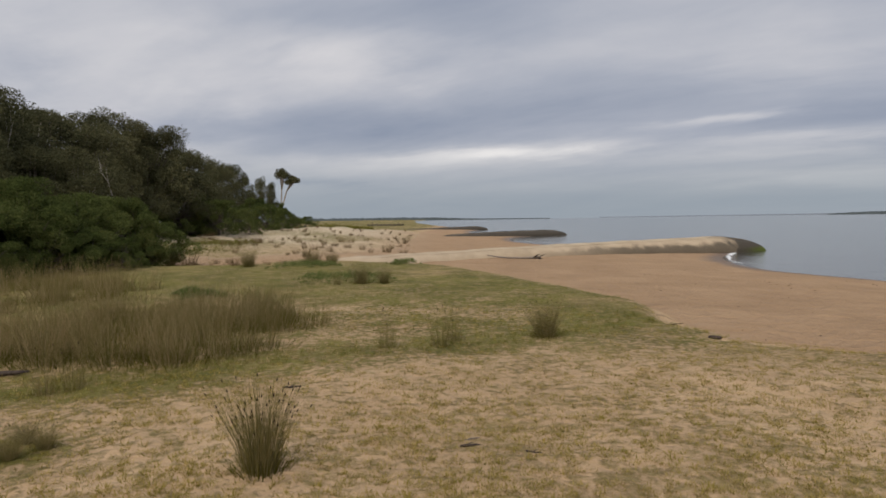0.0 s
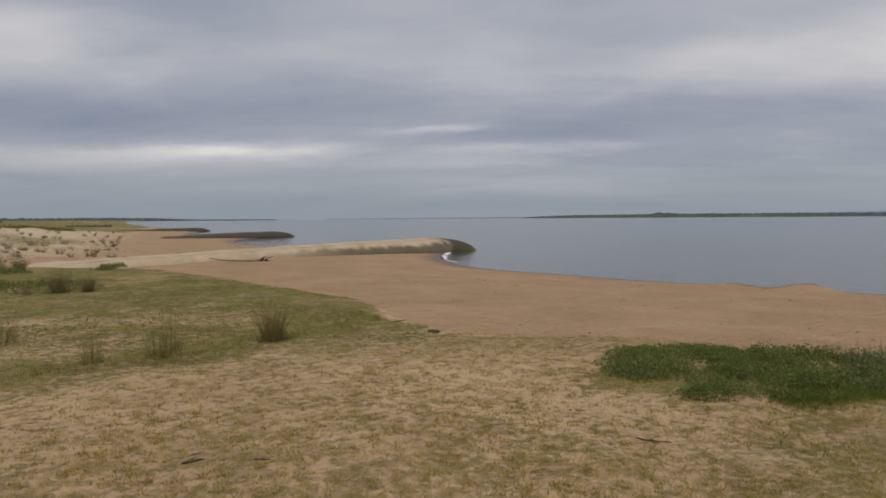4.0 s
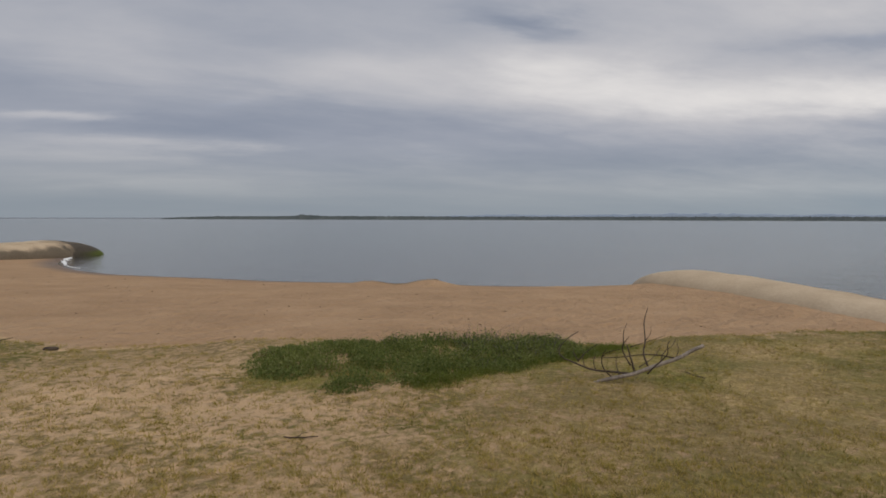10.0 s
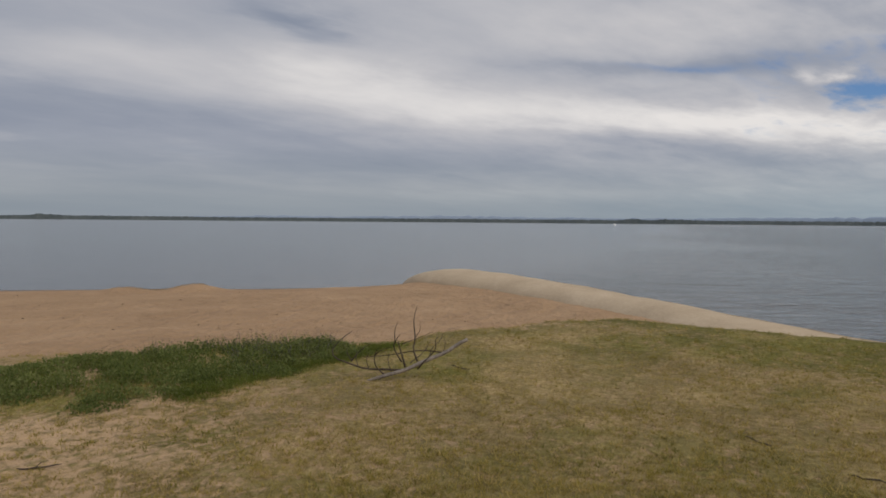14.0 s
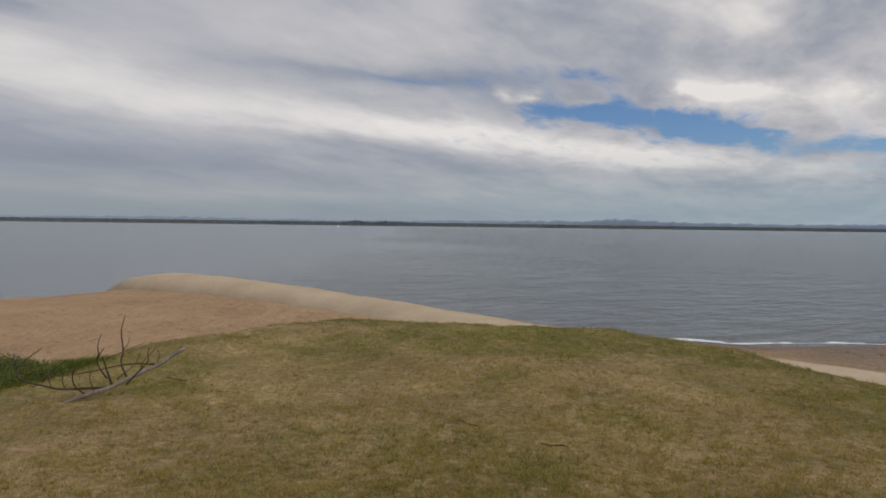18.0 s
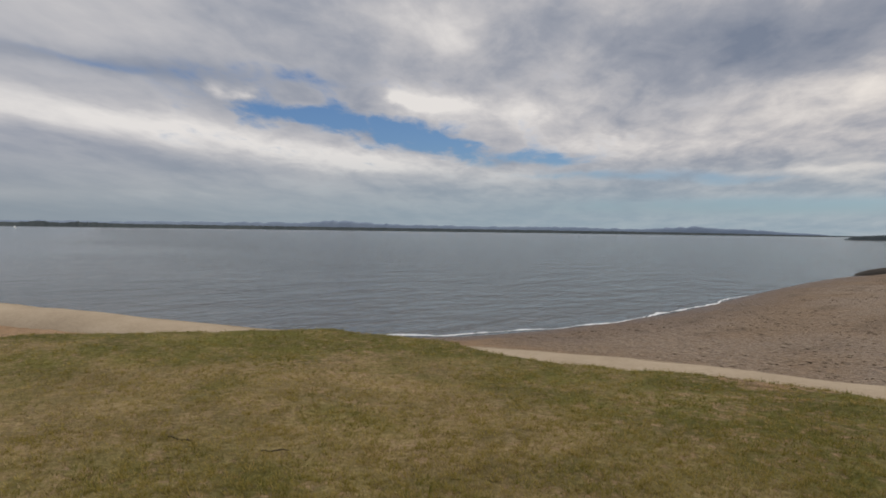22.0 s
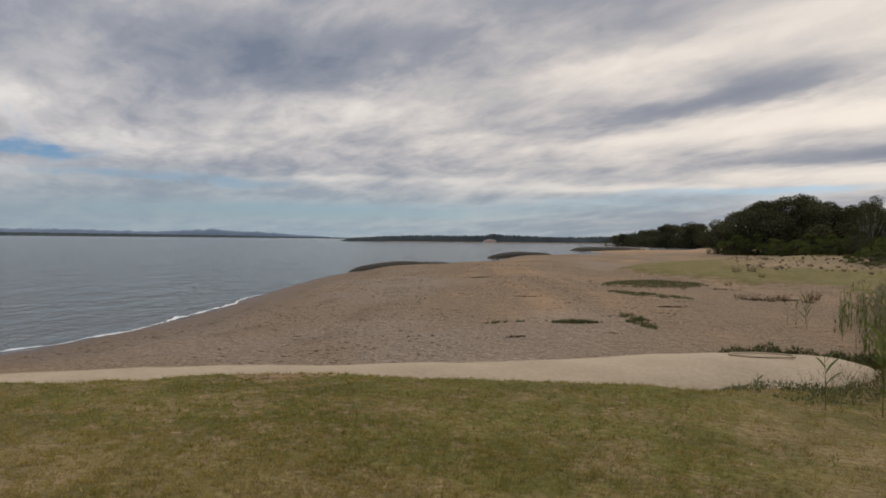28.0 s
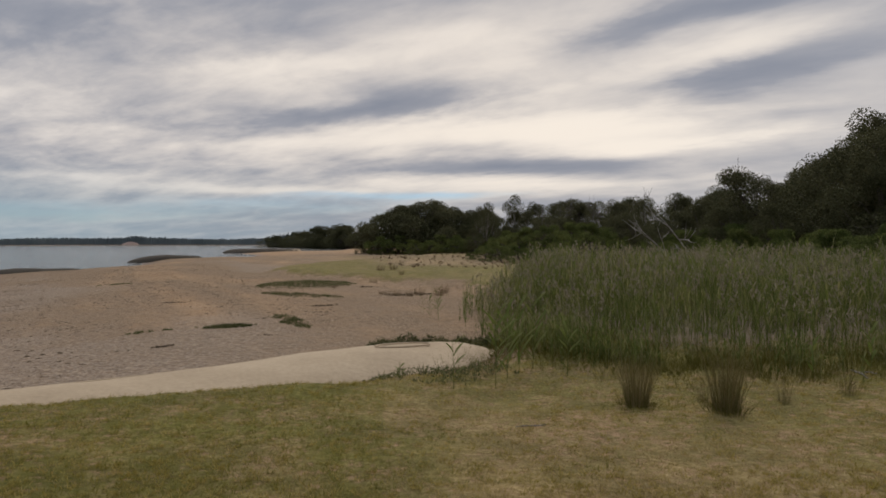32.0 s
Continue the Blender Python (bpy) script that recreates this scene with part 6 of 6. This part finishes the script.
def foam(line, width, seed, label):
    """A broken line of froth where the small waves run out."""
    rng = np.random.default_rng(seed)
    p = np.asarray(line, float)
    s = np.concatenate([[0], np.cumsum(np.hypot(*np.diff(p, axis=0).T))])
    q = np.arange(0, s[-1], 0.06)
    x, y = np.interp(q, s, p[:, 0]), np.interp(q, s, p[:, 1])
    dx, dy = np.gradient(x), np.gradient(y)
    m = np.hypot(dx, dy)
    nx, ny = -dy / m, dx / m
    drift = 0.25 * grain2(q, q * 0 + seed, 0.35, seed) + 0.10 * grain2(q, q * 0, 2.0, seed + 1)
    w = np.clip(width * (0.55 + 0.6 * grain2(q, q * 0 + 7, 1.1, seed + 2) + 0.3 * grain2(q, q * 0, 6.0, seed + 3)), 0.01, None)
    w = w * np.clip((s[-1] - q) / 5.0, 0.15, 1) * np.clip(q / 1.5, 0.2, 1)
    rows = []
    for k, up in ((-1.0, 0.0), (-0.5, 0.03), (0.2, 0.045), (0.7, 0.03), (1.0, 0.0)):
        o = drift + k * w * 0.5
        rows.append(np.stack([x + nx * o, y + ny * o, 0.006 + up * np.clip(w / width, 0.2, 1.2)], 1))
    v = np.stack(rows, 1).reshape(-1, 3)
    f = [[i * 5 + j, i * 5 + j + 1, i * 5 + j + 6, i * 5 + j + 5] for i in range(len(q) - 1) for j in range(4)]
    tagged(part("foam", v, f, M_FOAM, smooth=True), label, "foam", kind="stuff")


foam([(16.4, -4.6), (15.4, -6.2), (14.75, -7.8), (14.75, -10.5), (15.5, -14), (16.7, -18), (18.5, -22), (19.9, -25.2)], 0.13, 3, "thin white line of foam along the water's edge")
foam([(20.4, 47.6), (19.0, 44.8), (17.6, 41.8), (16.6, 39.0), (16.0, 36.5)], 0.22, 5, "white foam beside the groyne's seaward end")
foam([(15.5, 101.6), (13, 100.5), (10, 98)], 0.7, 6, "white foam beside the far groyne")


# ---- far shores ----


def ridge(name, label, r, stops, depth, mat, seed, rough=0.25, lump=40.0, stepaz=0.04, foot=-1.0):
    """A long low land form: bearing and elevation of its top in degrees."""
    az = np.arange(stops[0][0], stops[-1][0], stepaz)
    el = np.interp(az, [s[0] for s in stops], [s[1] for s in stops])
    n = grain2(az * lump, az * 0, 0.25, seed, 3)
    top = EYE + r * np.tan(np.radians(el * (1 + rough * n)))
    a = np.radians(az)
    rows = [np.stack([q * np.sin(a), q * np.cos(a), z], 1) for q, z in ((r, 0 * a + foot), (r + depth * 0.05, top * 0.8), (r + depth * 0.3, top), (r + depth, top * 0.6), (r + depth, 0 * a + foot))]
    m = len(a)
    v = np.concatenate(rows)
    f = [[k * m + i, k * m + i + 1, (k + 1) * m + i + 1, (k + 1) * m + i] for k in range(4) for i in range(m - 1)]
    tagged(part(name, v, f, mat), label, "shore", kind="structure")


ridge("far_shore_north", "faint low shore across the bay, its colour lightened for haze", 4200, ((13, 0.02), (24, 0.05), (28, 0.06), (31.5, 0.1), (33, 0.02)), 200, M_HAZEWOOD, 15, 0.3)
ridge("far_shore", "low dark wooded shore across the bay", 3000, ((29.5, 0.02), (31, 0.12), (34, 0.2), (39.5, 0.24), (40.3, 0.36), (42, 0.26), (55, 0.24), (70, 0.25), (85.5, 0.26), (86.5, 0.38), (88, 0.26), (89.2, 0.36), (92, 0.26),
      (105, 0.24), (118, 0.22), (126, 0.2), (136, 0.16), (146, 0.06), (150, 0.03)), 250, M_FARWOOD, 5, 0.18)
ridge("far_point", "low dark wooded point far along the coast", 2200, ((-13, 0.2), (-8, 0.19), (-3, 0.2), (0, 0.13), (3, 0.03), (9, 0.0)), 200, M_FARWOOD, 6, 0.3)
ridge("headland", "dark wooded headland across the small bay", 600, ((147.9, -0.22), (148.6, 0.03), (151, 0.18), (154, 0.3), (158, 0.32), (160.0, 0.34), (160.6, 0.5), (161.3, 0.42), (165, 0.28), (168, 0.26), (170.2, 0.34), (171.2, 0.5), (173.0, 0.9)), 60, M_FARWOOD, 7, 0.28, 90.0, 0.02)
ridge("sandy_cliff", "small bare sandy cliff in the headland", 597, ((159.8, -0.2), (160.0, -0.04), (160.3, 0.05), (160.6, 0.03), (160.9, -0.06), (161.0, -0.2)), 20, M_CLIFF, 8, 0.3, 90.0, 0.03)
ridge("far_hills", "hills on the horizon with haze painted into their pale blue colour", 4500, ((44, 0.1), (58, 0.42), (62, 0.35), (72, 0.5), (80, 0.42), (90, 0.4), (98, 0.5), (105, 0.55), (109.1, 0.8), (112, 0.55), (120, 0.45), (127, 0.5), (133, 0.38), (138, 0.62), (142, 0.4), (147, 0.1)), 200, M_HAZEHILL, 9, 0.12, 8.0, 0.1)


def boat():
    x, y = polar(85.15, 820)
    t = thing("boat", "small white motor boat far out on the water", "boat", at=(x, y, 0))
    t.rotation_euler = (0, 0, radians(20))
    hull = [(-2.6, -0.9, 0.9), (1.2, -0.95, 1.0), (3.0, 0, 1.25), (1.2, 0.95, 1.0), (-2.6, 0.9, 0.9), (-2.5, -0.6, -0.2), (1.2, -0.5, -0.2), (2.3, 0, 0.0), (1.2, 0.5, -0.2), (-2.5, 0.6, -0.2)]
    part("hull", hull, [[0, 1, 2, 3, 4], [0, 5, 6, 1], [1, 6, 7, 2], [2, 7, 8, 3], [3, 8, 9, 4], [4, 9, 5, 0]], M_PAINT, t)
    cab = [(-0.8, -0.7, 0.9), (1.0, -0.6, 0.95), (1.0, 0.6, 0.95), (-0.8, 0.7, 0.9), (-0.7, -0.6, 2.1), (0.4, -0.5, 2.1), (0.4, 0.5, 2.1), (-0.7, 0.6, 2.1)]
    part("cabin", cab, [[4, 5, 6, 7], [0, 1, 5, 4], [1, 2, 6, 5], [2, 3, 7, 6], [3, 0, 4, 7]], M_PAINT, t)
    part("mast", *tube([(-0.3, 0, 2.1), (-0.3, 0, 4.6)], 0.06, 6), M_TIMBER, t)


boat()


def breastwork():
    """Old timber wall on the far beach."""
    t = thing("timber_wall", "low dark timber sea wall on the far beach", "wall")
    x, y = polar(-4.8, 235)
    t.location = (x, y, height(x, y))
    for i in range(9):
        px = -6 + i * 1.5
        part("post", *tube([(px, 0, -0.3), (px + 0.03, 0, 0.7 + 0.5 * (i in (1, 7)) + 0.1 * (i % 3))], 0.12, 7), M_TIMBER, t)
    for z in (0.15, 0.42):
        v = [(sx * 6.3, sy * 0.05 - 0.12, z + sz * 0.12) for sx in (-1, 1) for sy in (-1, 1) for sz in (-1, 1)]
        part("plank", v, [[0, 1, 3, 2], [4, 6, 7, 5], [0, 4, 5, 1], [2, 3, 7, 6], [1, 5, 7, 3], [0, 2, 6, 4]], M_TIMBER, t)


breastwork()
